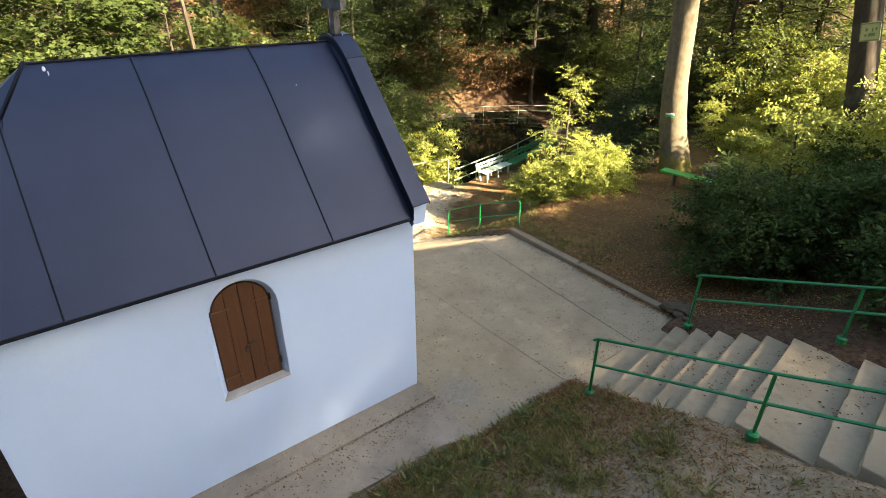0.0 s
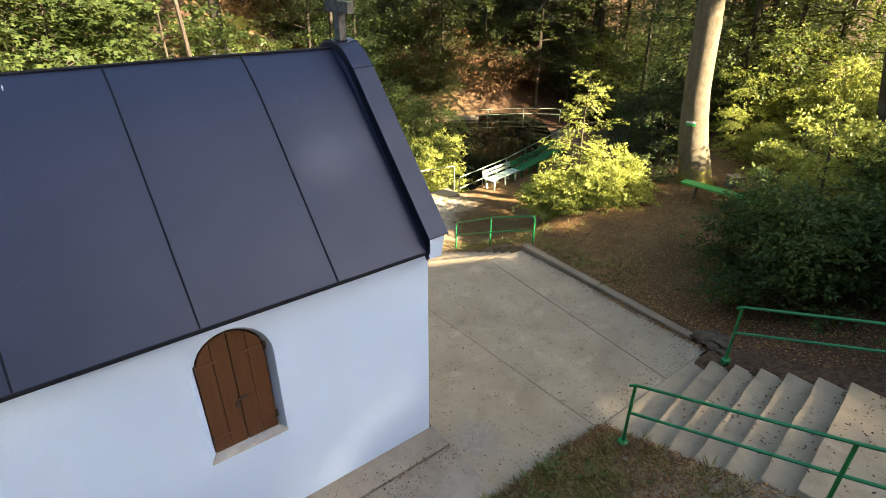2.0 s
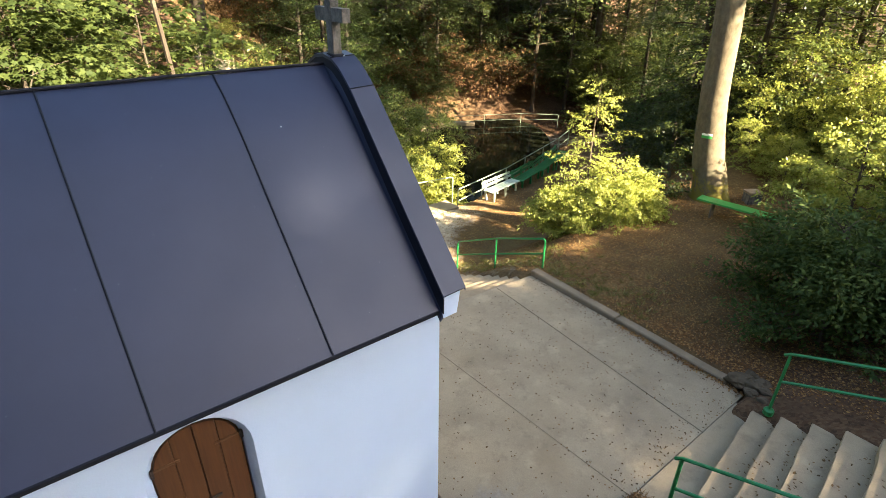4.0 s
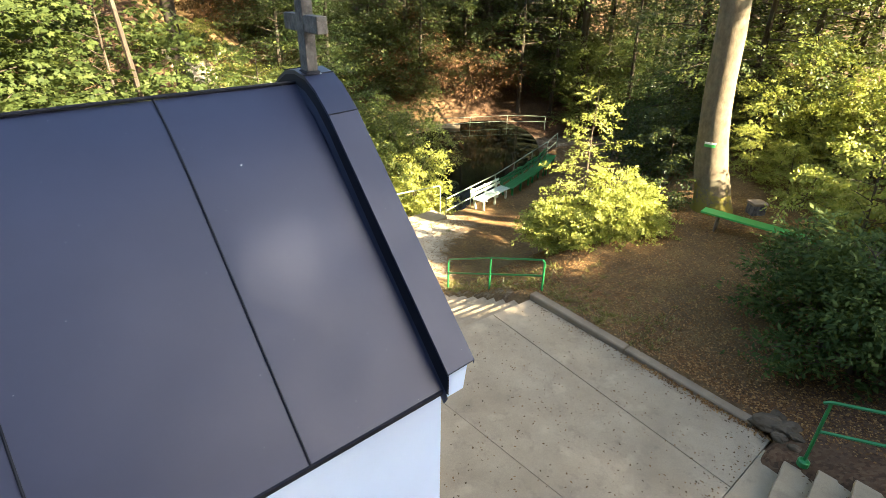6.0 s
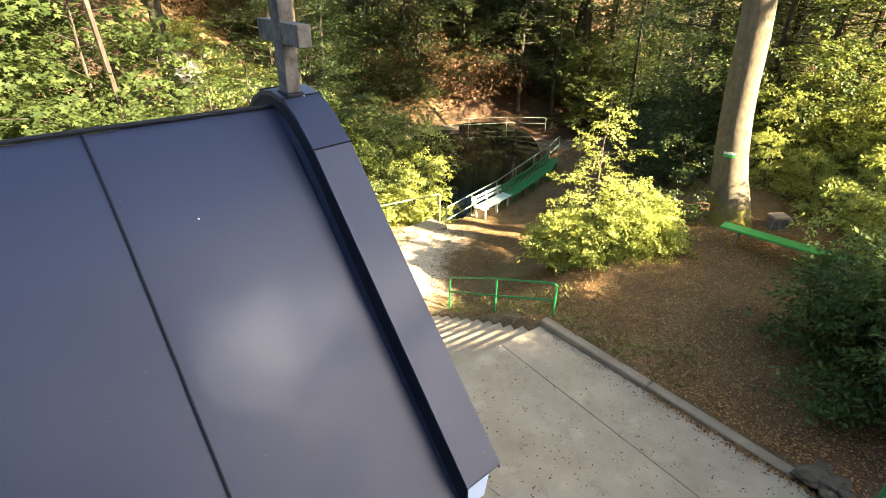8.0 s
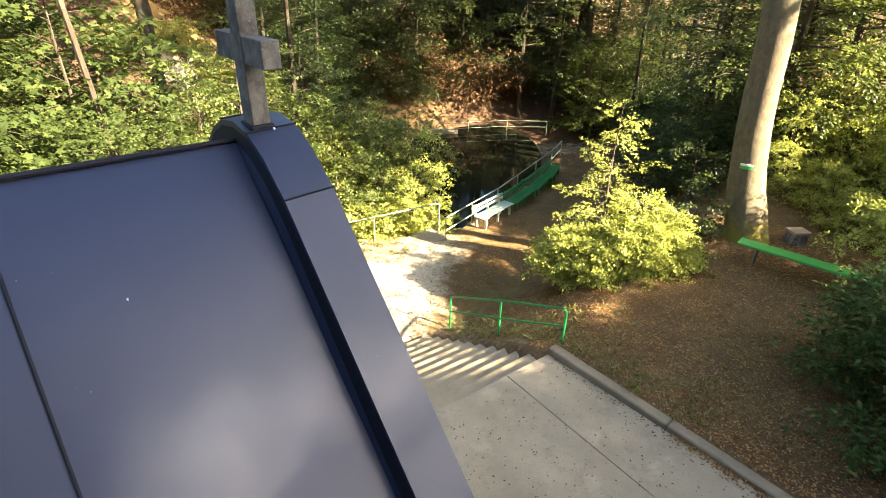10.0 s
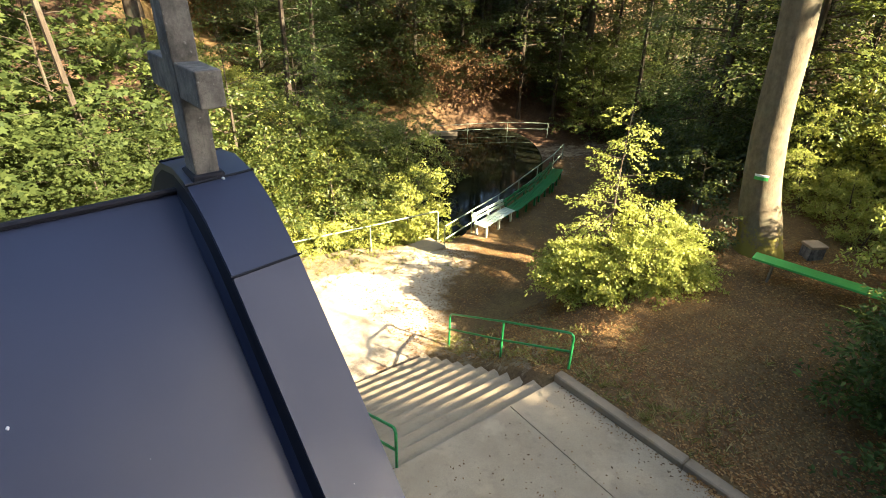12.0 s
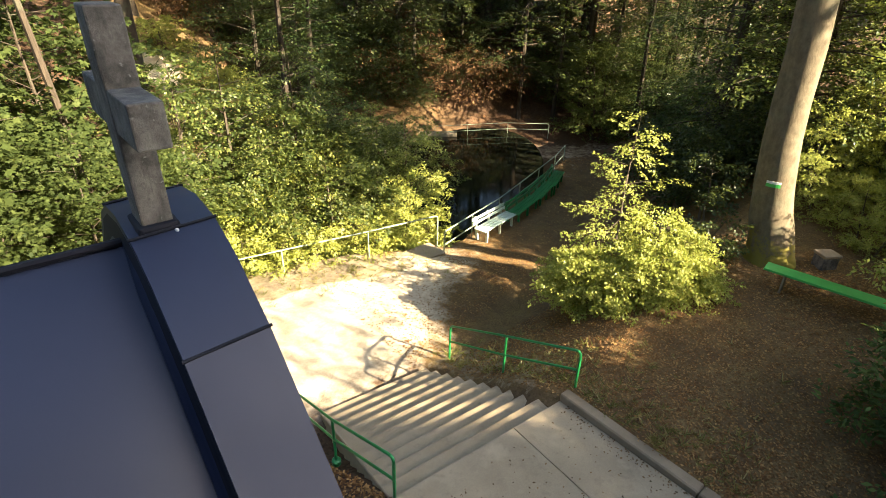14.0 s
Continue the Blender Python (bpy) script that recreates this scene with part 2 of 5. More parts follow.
M = dict(
    plaster=plaster_mat(),
    concrete=concrete_mat("pale_concrete", (0.39, 0.305, 0.19), (0.275, 0.212, 0.13)),
    # treads coloured darker than risers, imitating how light falls on the steps
    steps=concrete_mat("trodden_concrete", (0.53, 0.41, 0.255), (0.39, 0.298, 0.182), top_dirt_shade=0.6),
    terrace=concrete_mat("worn_terrace_concrete", (0.39, 0.31, 0.20), (0.275, 0.215, 0.135), patch=(0.45, -0.55, -0.06)),
    apron=concrete_mat("dirty_concrete", (0.42, 0.345, 0.255), (0.21, 0.17, 0.125), (0.06, 0.044, 0.03), top_dirt_shade=0.12),
    kerb=concrete_mat("worn_kerb_concrete", (0.30, 0.225, 0.14), (0.19, 0.14, 0.085), (0.05, 0.038, 0.022)),
    rock=concrete_mat("mossy_brown_rock", (0.125, 0.09, 0.05), (0.055, 0.04, 0.023), (0.04, 0.045, 0.013)),
    sill=concrete_mat("dirty_white_plaster", (0.46, 0.45, 0.43), (0.3, 0.27, 0.23), (0.12, 0.085, 0.055)),
    roof=roof_mat(), trim=trim_mat(),
    green=paint_mat("green_gloss_paint", (0.014, 0.20, 0.05), (0.08, 0.17, 0.07), 0.32),
    bright=paint_mat("bright_green_paint", (0.05, 0.36, 0.07), (0.2, 0.4, 0.15), 0.4),
    light_green=paint_mat("light_green_paint", (0.55, 0.62, 0.5), (0.4, 0.5, 0.35), 0.5),
    galv=paint_mat("weathered_pale_green_paint", (0.27, 0.32, 0.21), (0.2, 0.2, 0.15), 0.6),
    white=paint_mat("white_trail_paint", (0.75, 0.75, 0.7), (0.4, 0.38, 0.32), 0.6),
    paper=paint_mat("pale_notice", (0.5, 0.48, 0.2), (0.35, 0.33, 0.15), 0.5),
    frame=paint_mat("faded_frame", (0.2, 0.22, 0.08), (0.12, 0.12, 0.06), 0.6),
    shutter=wood_mat("brown_stained_boards", (0.10, 0.041, 0.014), (0.055, 0.022, 0.009)),
    strap=paint_mat("brown_painted_iron", (0.12, 0.055, 0.022), (0.2, 0.12, 0.07), 0.5),
    iron=paint_mat("rusty_iron", (0.045, 0.03, 0.022), (0.13, 0.06, 0.03), 0.6),
    stone=stone_mat(), ground=ground_mat(), water=water_mat(),
    beech=bark_mat("pale_beech_bark", (0.16, 0.125, 0.075), (0.085, 0.065, 0.038), moss=1.0, scale=(5, 5, 3.4)),
    bark=bark_mat("grey_brown_bark", (0.07, 0.052, 0.034), (0.032, 0.024, 0.016)),
    twig=bark_mat("twig_bark", (0.12, 0.09, 0.06), (0.06, 0.045, 0.03)),
    # fresh yellow-green, with sunshine brightened into the leaf tones
    leaf_bright=leaf_mat("fresh_leaves_brightened_as_sunlit", ((0.0, (0.22, 0.26, 0.045)), (0.5, (0.40, 0.41, 0.08)), (1.0, (0.62, 0.58, 0.15))), 0.4, glow=0.4),
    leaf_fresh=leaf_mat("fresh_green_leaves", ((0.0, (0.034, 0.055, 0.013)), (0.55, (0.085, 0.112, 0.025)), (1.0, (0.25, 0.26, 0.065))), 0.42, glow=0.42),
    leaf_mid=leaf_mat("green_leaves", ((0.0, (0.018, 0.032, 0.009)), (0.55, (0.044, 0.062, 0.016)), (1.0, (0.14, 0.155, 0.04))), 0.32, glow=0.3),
    leaf_maple=leaf_mat("maple_leaves", ((0.0, (0.03, 0.045, 0.012)), (0.6, (0.06, 0.08, 0.02)), (1.0, (0.105, 0.125, 0.034))), 0.4, 0.65, 0.12, glow=0.26),
    leaf_dark=leaf_mat("dark_evergreen_leaves", ((0.0, (0.022, 0.044, 0.011)), (0.6, (0.042, 0.072, 0.017)), (1.0, (0.08, 0.105, 0.025))), 0.1, 0.75, 0.12),
    leaf_yew=leaf_mat("dark_hedge_leaves", ((0.0, (0.03, 0.054, 0.015)), (0.6, (0.06, 0.092, 0.025)), (1.0, (0.16, 0.20, 0.05))), 0.2, 0.75, 0.12),
    dead=leaf_mat("fallen_dry_leaves", ((0.0, (0.05, 0.022, 0.01)), (0.5, (0.13, 0.058, 0.021)), (1.0, (0.24, 0.13, 0.052))), 0.1, 0.8),
    dry=leaf_mat("orange_brown_dry_leaves", ((0.0, (0.10, 0.038, 0.010)), (0.5, (0.23, 0.10, 0.027)), (1.0, (0.48, 0.28, 0.10))), 0.1, 0.8),
    grass=leaf_mat("grass_blades", ((0.0, (0.10, 0.11, 0.022)), (0.45, (0.22, 0.20, 0.05)), (1.0, (0.48, 0.36, 0.16))), 0.3),
)


# ---- mesh helpers ----
def part(name, bm, material, parent=None, label="", smooth=False):
    """Links a bmesh as one mesh object, under a thing or part where given."""
    me = bpy.data.meshes.new(name)
    bmesh.ops.recalc_face_normals(bm, faces=bm.faces)
    bm.to_mesh(me)
    bm.free()
    me.materials.append(material)
    if smooth:
        me.shade_smooth()
        me.set_sharp_from_angle(angle=radians(38))
    ob = new(name, me)
    ob.parent = parent
    return tagged(ob, label)


def thing(name, at, label, category, group="", kind=""):
    ob = new(name)
    ob.location = at
    return tagged(ob, label, category, group, kind)


def box(bm, x0, x1, y0, y1, z0, z1, bevel=0.0):
    vs = [bm.verts.new((x, y, z)) for z in (z0, z1) for x, y in ((x0, y0), (x1, y0), (x1, y1), (x0, y1))]
    fs = [bm.faces.new([vs[i] for i in q]) for q in ((3, 2, 1, 0), (4, 5, 6, 7), (0, 1, 5, 4), (1, 2, 6, 5), (2, 3, 7, 6), (3, 0, 4, 7))]
    if bevel:
        es = list({e for fc in fs for e in fc.edges})
        bmesh.ops.bevel(bm, geom=es, offset=bevel, segments=2, affect="EDGES", profile=0.5)
    return bm


def prism(bm, poly, lift, bevel=0.0):
    """A flat polygon of 3D points pushed along the vector lift."""
    lift = Vector(lift)
    a = [bm.verts.new(p) for p in poly]
    b = [bm.verts.new(Vector(p) + lift) for p in poly]
    n = len(a)
    fs = [bm.faces.new(a[::-1]), bm.faces.new(b)] + [bm.faces.new((a[i], a[(i + 1) % n], b[(i + 1) % n], b[i])) for i in range(n)]
    if bevel:
        es = list({e for fc in fs for e in fc.edges})
        bmesh.ops.bevel(bm, geom=es, offset=bevel, segments=1, affect="EDGES", profile=0.5)
    return bm


def tube(bm, pts, radii, sides=8, cap=True):
    """A round tube through points, with a radius at each."""
    pts = [Vector(p) for p in pts]
    if not isinstance(radii, (list, tuple)):
        radii = [radii] * len(pts)
    rings, up = [], Vector((0.31, 0.2, 0.93))
    for i, p in enumerate(pts):
        d = (pts[min(i + 1, len(pts) - 1)] - pts[max(i - 1, 0)]).normalized()
        u = d.cross(up if abs(d.dot(up)) < 0.95 else Vector((1, 0, 0))).normalized()
        v = d.cross(u)
        rings.append([bm.verts.new(p + (u * math.cos(k * math.tau / sides) + v * math.sin(k * math.tau / sides)) * radii[i]) for k in range(sides)])
    for a, b in zip(rings, rings[1:]):
        for k in range(sides):
            bm.faces.new((a[k], a[(k + 1) % sides], b[(k + 1) % sides], b[k]))
    if cap:
        bm.faces.new(rings[0][::-1]), bm.faces.new(rings[-1])
    return bm


def mesh_np(name, verts, tris, material, parent=None, label=""):
    """A mesh object from arrays of points and triangles."""
    me = bpy.data.meshes.new(name)
    me.vertices.add(len(verts))
    me.vertices.foreach_set("co", np.asarray(verts, np.float32).ravel())
    me.loops.add(len(tris) * 3)
    me.loops.foreach_set("vertex_index", np.asarray(tris, np.int32).ravel())
    me.polygons.add(len(tris))
    me.polygons.foreach_set("loop_start", np.arange(0, len(tris) * 3, 3, dtype=np.int32))
    me.update(calc_edges=True)
    me.materials.append(material)
    ob = new(name, me)
    ob.parent = parent
    return tagged(ob, label)


def smooth01(a, b, x):
    t = np.clip((x - a) / (b - a), 0, 1)
    return t * t * (3 - 2 * t)


# ---- the ground ----
def wob(x, y, s):
    return np.sin(x * s + 1.3) * np.cos(y * s * 1.17 + 0.4) + 0.5 * np.sin(x * s * 2.3 + y * s * 1.9)


def ground_z(x, y):
    """Height of the ground: terrace level, bank beside the stairs, the lower path, the pond hollow and the far hillside."""
    x, y = np.asarray(x, float), np.asarray(y, float)
    up = np.interp(-y, [1.38, 1.9, 3.75, 4.5, 6.5, 8.4], [0.03, 0.18, 0.92, 1.03, 1.92, 2.75]) + 0.2 * np.clip(-8.4 - y, 0, 60)
    up = up + (0.035 * np.clip(x - 5, 0, 8) + 0.16 * np.clip(x - 13, 0, 60)) * smooth01(-26, -12, y)
    path = -1.40 - 0.10 * np.clip(x - 5, 0, 6) - 0.03 * np.clip(x - 11, 0, 14) - 0.09 * np.clip(y - 8.5, 0, 3) - 0.01 * np.clip(y - 11.5, 0, 30)
    start = 3.1 + 0.10 * np.clip(x - 5, 0, 9) + 0.3 * np.clip(x - 14, 0, 12)
    t = np.clip((y - start) / (3.0 + 0.06 * np.clip(x - 5, 0, 20)), 0, 1)
    t = 0.55 * t + 0.45 * t * t * (3 - 2 * t)
    z = up * (1 - t) + path * t
    # ravine beyond the railing and the pond hollow
    rail = 11.95 - 0.19 * np.clip(x - 3, -20, 6.2) + 0.36 * np.clip(x - 9.2, 0, 12)
    bay = smooth01(9.0, 10.5, x)
    drop = smooth01(0.2 - 0.4 * bay, 2.2 - 1.5 * bay, y - rail) * (1 - smooth01(9.0, 12.0, y - rail))
    z = z - drop * 1.35
    s = 0.5 * x + 0.866 * y
    z = z + 0.52 * np.clip(s - 31.5, 0, 45) + 0.1 * np.clip(s - 76, 0, 400)
    z = z + 0.55 * np.clip(y - 18.5 - 0.9 * np.clip(x - 5, 0, 8), 0, 13) * (1 - smooth01(9, 15, x))
    z = z + 0.3 * np.clip(-9 - x, 0, 30)
    far = smooth01(6, 14, np.hypot(x - 3, y - 2))
    z = z + far * 0.12 * wob(x, y, 0.7) + 0.025 * wob(x, y, 2.6)
    # bed of the terrace, the apron and the two flights
    edge = np.interp(x, [-5.3, -1.7, -0.4, 0.065, 2.0], [-1.05, -1.10, -1.16, -1.36, -1.38]) + 0.03 * wob(x, y, 5.0)
    bed = smooth01(-5.6, -5.2, x) * (1 - smooth01(4.95, 5.1, x)) * smooth01(edge - 0.10, edge + 0.05, y) * (1 - smooth01(3.0, 3.3, y))
    z = z * (1 - bed) - 0.22 * bed
    low = smooth01(1.85, 2.2, x) * (1 - smooth01(4.7, 4.95, x)) * smooth01(3.0, 3.2, y) * (1 - smooth01(6.1, 6.4, y))
    z = z - 0.2 * low
    cut = smooth01(1.97, 2.12, x) * (1 - smooth01(4.2, 4.42, x)) * (1 - smooth01(-1.6, -1.3, y)) * smooth01(-9, -7, y)
    return z - 0.3 * cut


def axis(lo, hi, step, reach):
    a = list(np.arange(lo, hi, step))
    d, p, q = step, lo, hi
    while q < hi + reach:
        d *= 1.09
        q += d
        p -= d
        a = [p] + a + [q]
    return np.array(a)


def build_ground():
    xs, ys = axis(-6.0, 13.0, 0.125, 420), axis(-6.0, 14.0, 0.125, 420)
    X, Y = np.meshgrid(xs, ys, indexing="ij")
    Z = ground_z(X, Y)
    V = np.stack([X, Y, Z], -1).reshape(-1, 3)
    n, m = len(xs), len(ys)
    i = (np.arange(n - 1)[:, None] * m + np.arange(m - 1)[None]).ravel()
    T = np.concatenate([np.stack([i, i + m, i + m + 1], -1), np.stack([i, i + m + 1, i + 1], -1)])
    ob = mesh_np("ground", V, T, M["ground"])
    ob.data.shade_smooth()
    tagged(ob, "brown leaf-littered woodland ground with a pale sandy path", "ground", kind="structure")
    x, y = V[:, 0], V[:, 1]
    rail = 11.95 - 0.19 * np.clip(x - 3, -20, 6.2) + 0.36 * np.clip(x - 9.2, 0, 12)
    near = 6.2 + 0.33 * np.clip(x - 5, 0, 20) + 1.2 * smooth01(5.2, 7.5, x)
    path = smooth01(-0.9, 1.6, y - near) * (1 - smooth01(-0.3, 0.5, y - rail)) * (1 - 0.8 * smooth01(6.5, 11.0, x)) * smooth01(-9, -6, x)
    s = 0.5 * x + 0.866 * y
    path = np.maximum(path, 0.4 * smooth01(26.5, 27.5, s) * (1 - smooth01(30, 31, s)) * smooth01(12, 15, x))
    # round spot of pale sand, brightening the sunlit bare ground among the trees
    path = np.maximum(path, 1.1 * (1 - smooth01(0.5, 1.6, np.hypot(x - 5.6, (y - 25.3) * 0.8))))
    turf = (1 - smooth01(-1.35, -1.0, y)) * (1 - smooth01(1.7, 2.3, x)) * smooth01(-14, -10, y)
    turf = np.maximum(turf, 0.5 * smooth01(4.6, 5.0, x) * (1 - smooth01(5.6, 6.6, x)) * smooth01(3.0, 3.8, y) * (1 - smooth01(6.3, 7, y)))
    turf = np.maximum(turf, 0.75 * smooth01(-1.6, -1.0, y - rail) * (1 - smooth01(0.5, 1.2, y - rail)) * (1 - smooth01(6.5, 8.5, x)))
    soil = smooth01(4.6, 5.0, x) * (1 - smooth01(18, 24, x)) * smooth01(-2, 0.5, y)
    col = ob.data.color_attributes.new("zone", "FLOAT_COLOR", "POINT")
    buf = np.stack([path, turf, soil, np.ones_like(path)], -1).astype(np.float32)
    col.data.foreach_set("color", buf.ravel())


build_ground()


# ---- terrace, apron, kerb, stairs ----
ZT = -0.06  # terrace level


def far_y(x):
    """Far edge of the terrace, slightly askew to the chapel."""
    return 3.40 - 0.09 * (x - 2.0)


def build_terrace():
    base = tagged(new("terrace"), "pale concrete terrace slabs with fallen leaves", "terrace", kind="structure")
    spans = ((1.70, 1.95), (3.98, 3.66), (4.92, 4.90))
    left = [0.075, 0.075]
    for xf, xn in spans:
        bm = bmesh.new()
        poly = [(left[1], -1.40, ZT - 0.25), (xn, -1.40, ZT - 0.25), (xf, far_y(xf), ZT - 0.25), (left[0], far_y(left[0]), ZT - 0.25)]
        prism(bm, poly, (0, 0, 0.25), 0.006)
        part("slab", bm, M["terrace"], base)
        left = [xf + (0.004 if xf < 2 else 0.009), xn + (0.004 if xf < 2 else 0.009)]
    bm = bmesh.new()
    prism(bm, [(1.72, -1.41, -0.3), (1.9, -2.06, -0.3), (4.46, -1.75, -0.3), (4.62, -1.41, -0.3)], (0, 0, 0.265), 0.01)
    part("slab", bm, M["concrete"], base)
    ap = tagged(new("apron"), "stained concrete apron along the chapel wall", "apron", kind="structure")
    part("slab", box(bmesh.new(), -5.3, 0.062, -0.40, -0.004, -0.25, 0.005, 0.008), M["apron"], ap)
    bm = bmesh.new()
    prism(bm, [(-5.3, -1.10, -0.27), (-1.7, -1.15, -0.27), (-0.4, -1.2, -0.27), (0.065, -1.38, -0.27), (0.065, -0.412, -0.27), (-5.3, -0.412, -0.27)], (0, 0, 0.25), 0.008)
    part("slab", bm, M["apron"], ap)
    kb = tagged(new("kerb"), "worn low concrete kerb along the terrace", "kerb", kind="structure")
    cuts = [-1.12, 1.0, 3.16]
    for y0, y1 in zip(cuts, cuts[1:]):
        z0, z1 = -0.02 + 0.02 * (y0 + 1.1), -0.02 + 0.02 * (y1 + 1.1)
        bm = bmesh.new()
        prism(bm, [(4.93, y0 + 0.004, -0.25), (4.93, y1 - 0.004, -0.25), (4.93, y1 - 0.004, z1), (4.93, y0 + 0.004, z0)], (0.19, 0, 0), 0.02)
        part("kerb_stone", bm, M["kerb"], kb)


def build_upper_stairs():
    st = tagged(new("upper_stairs"), "pale concrete stairs climbing past the green railings", "stairs", kind="structure")
    noses = [(-2.0 - 0.34 * i, -1.69 - 0.344 * i) for i in range(6)]
    noses += [(noses[-1][0] - 0.84 - 0.34 * i, noses[-1][1] - 0.84 - 0.34 * i) for i in range(7)]
    for k, ((l0, r0), (l1, r1)) in enumerate(zip(noses, noses[1:])):
        top = 0.145 + 0.157 * k
        xl0, xl1 = 1.97 + 0.065 * (-2.0 - l0), 1.97 + 0.065 * (-2.0 - l1)
        b = top - 0.42
        bm = bmesh.new()
        rag = random.Random(40 + k)
        front = [(4.42 + (xl0 - 4.42) * i / 22, r0 + (l0 - r0) * i / 22 + rag.uniform(-0.02, 0.008) * (0 < i < 22), b) for i in range(23)]
        prism(bm, [(xl1, l1 - 0.03, b), (4.42, r1 - 0.03, b)] + front, (0, 0, 0.42), 0.012)
        part("step", bm, M["steps"], st)


def build_lower_stairs():
    st = tagged(new("lower_stairs"), "pale concrete stairs leading down to the path", "stairs", kind="structure")
    rise, run, n = 0.127, 0.302, 10
    for i in range(n):
        top = ZT - (i + 1) * rise
        xl, xr = 2.03 + 0.055 * i, 4.89 - 0.017 * i
        b = top - 0.4
        ya = lambda x: far_y(x) + 0.004 + i * run - 0.002 * i * (x - 2)
        yb = lambda x: ya(x) + run + 0.004
        bm = bmesh.new()
        prism(bm, [(xl, ya(xl), b), (xr, ya(xr), b), (xr, yb(xr), b), (xl, yb(xl), b)], (0, 0, 0.4), 0.014)
        part("step", bm, M["steps"], st)


def railing(posts, label, mat, start=0.0, radius=0.021, plates=True, group="green railings", extend=None, middle=True):
    """posts: foot x, y, z and height. Rails run through the post tops and at half height; ends are bent over."""
    th = thing("railing", posts[0][:3], label, "railing", group)
    o = Vector(posts[0][:3])
    tops = [Vector((x, y, z + h)) - o for x, y, z, h in posts]
    mids = [Vector((x, y, z + h * 0.53)) - o for x, y, z, h in posts]
    for i, (x, y, z, h) in enumerate(posts):
        bm = bmesh.new()
        f = Vector((x, y, z)) - o
        bent = (i == 0 and not start) or (i == len(posts) - 1 and not extend)
        tube(bm, [f - Vector((0, 0, 0.12)), f + Vector((0, 0, h - (0.09 if bent else 0.01)))], radius * 1.05)
        p = part("post", bm, mat, th, smooth=True)
        if plates:
            bm = bmesh.new()
            tube(bm, [f + Vector((0, 0, -0.06)), f + Vector((0, 0, 0.012)), f + Vector((0, 0, 0.035))], [0.07, 0.07, 0.045], 12)
            part("foot_plate", bm, mat, p)
    def run_of(pts, name, hook):
        pts = [p.copy() for p in pts]
        if extend:
            pts.append(pts[-1] + Vector(extend))
        if start and hook:
            d = (pts[0] - pts[1]).normalized()
            pts = [pts[0] + d * start + Vector((0, 0, -0.03))] + pts
        elif hook:
            d = (pts[1] - pts[0]).normalized()
            pts = [pts[0] + Vector((0, 0, -0.1)), pts[0] + d * 0.012 + Vector((0, 0, -0.045)), pts[0] + d * 0.045 + Vector((0, 0, -0.01)), pts[0] + d * 0.1] + pts[1:]
        if hook and not extend:
            d = (pts[-2] - pts[-1]).normalized()
            pts = pts[:-1] + [pts[-1] + d * 0.1, pts[-1] + d * 0.045 + Vector((0, 0, -0.01)), pts[-1] + d * 0.012 + Vector((0, 0, -0.045)), pts[-1] + Vector((0, 0, -0.1))]
        part(name, tube(bmesh.new(), pts, radius), mat, th, smooth=True)
    run_of(tops, "handrail", True)
    if middle:
        run_of(mids, "middle_rail", False)
    return th


def build_railings():
    railing([(1.79, -1.885, 0.21, 0.97), (1.943, -3.96, 1.03, 0.89)], "green painted tubular railing along the upper stairs", M["green"], start=0.07, extend=(0.22, -2.2, 0.82))
    railing([(4.46, -1.87, 0.25, 1.0), (4.60, -3.91, 1.13, 0.85), (4.72, -5.9, 1.85, 0.9)], "green painted tubular railing on the bank beside the stairs", M["green"], start=0.07)
    railing([(5.247, 3.118, -0.03, 0.76), (5.18, 4.516, -0.67, 0.87), (5.335, 6.1, -1.40, 0.82)], "green painted railing beside the lower steps", M["green"], plates=False)
    railing([(2.04, 3.40, -0.2, 0.84), (2.05, 4.92, -0.84, 0.84), (2.1, 6.9, -1.42, 0.72)], "green painted railing on the chapel side of the lower steps", M["green"])
    # path railing over the ravine
    pts = [(x, y, -1.86, 0.91) for x, y in ((-2.6, 13.0), (0.0, 12.5), (2.0, 12.15), (4.37, 11.69), (6.75, 11.23), (9.0, 10.85))]
    railing(pts, "weathered pale green railing along the path edge", M["galv"], plates=False, middle=False)
    pts = [(x, y, top - 0.95, 0.95) for x, y, top in ((8.85, 10.35, -1.25), (10.6, 10.98, -1.40), (12.4, 11.5, -1.47), (14.2, 12.15, -1.52), (16.2, 12.9, -1.58), (18.2, 13.65, -1.64), (20.0, 14.5, -1.7))]
    railing(pts, "pale painted railing round the pond, behind the benches", M["galv"], plates=False)
    pts = [(x, y, -3.1, 0.75) for x, y in ((18.6, 22.5), (20.4, 21.7), (22.6, 20.6), (24.4, 19.0))]
    railing(pts, "pale railing on the far side of the pond", M["galv"], plates=False, radius=0.017)


# ---- the chapel ----
YC = 1.735
ROOF = ((-0.215, 2.945), (0.45, 3.652), (0.95, 4.181), (1.10, 4.337), (1.22, 4.455), (1.33, 4.556), (1.43, 4.641), (1.52, 4.712), (1.60, 4.769), (1.67, 4.816), (1.735, 4.855))
X0, XW = -0.15, -4.96  # roof ends: inner face of the coping, eave of the hipped end


def roof_y(k):
    return [(y, z) for y, z in ROOF] if k > 0 else [(2 * YC - y, z) for y, z in ROOF]


def arch_points(xc, w, zs, n=14):
    return [(xc + w / 2 * math.cos(a), zs + w / 2 * math.sin(a) * 1.08) for a in [math.pi * i / n for i in range(n + 1)]]


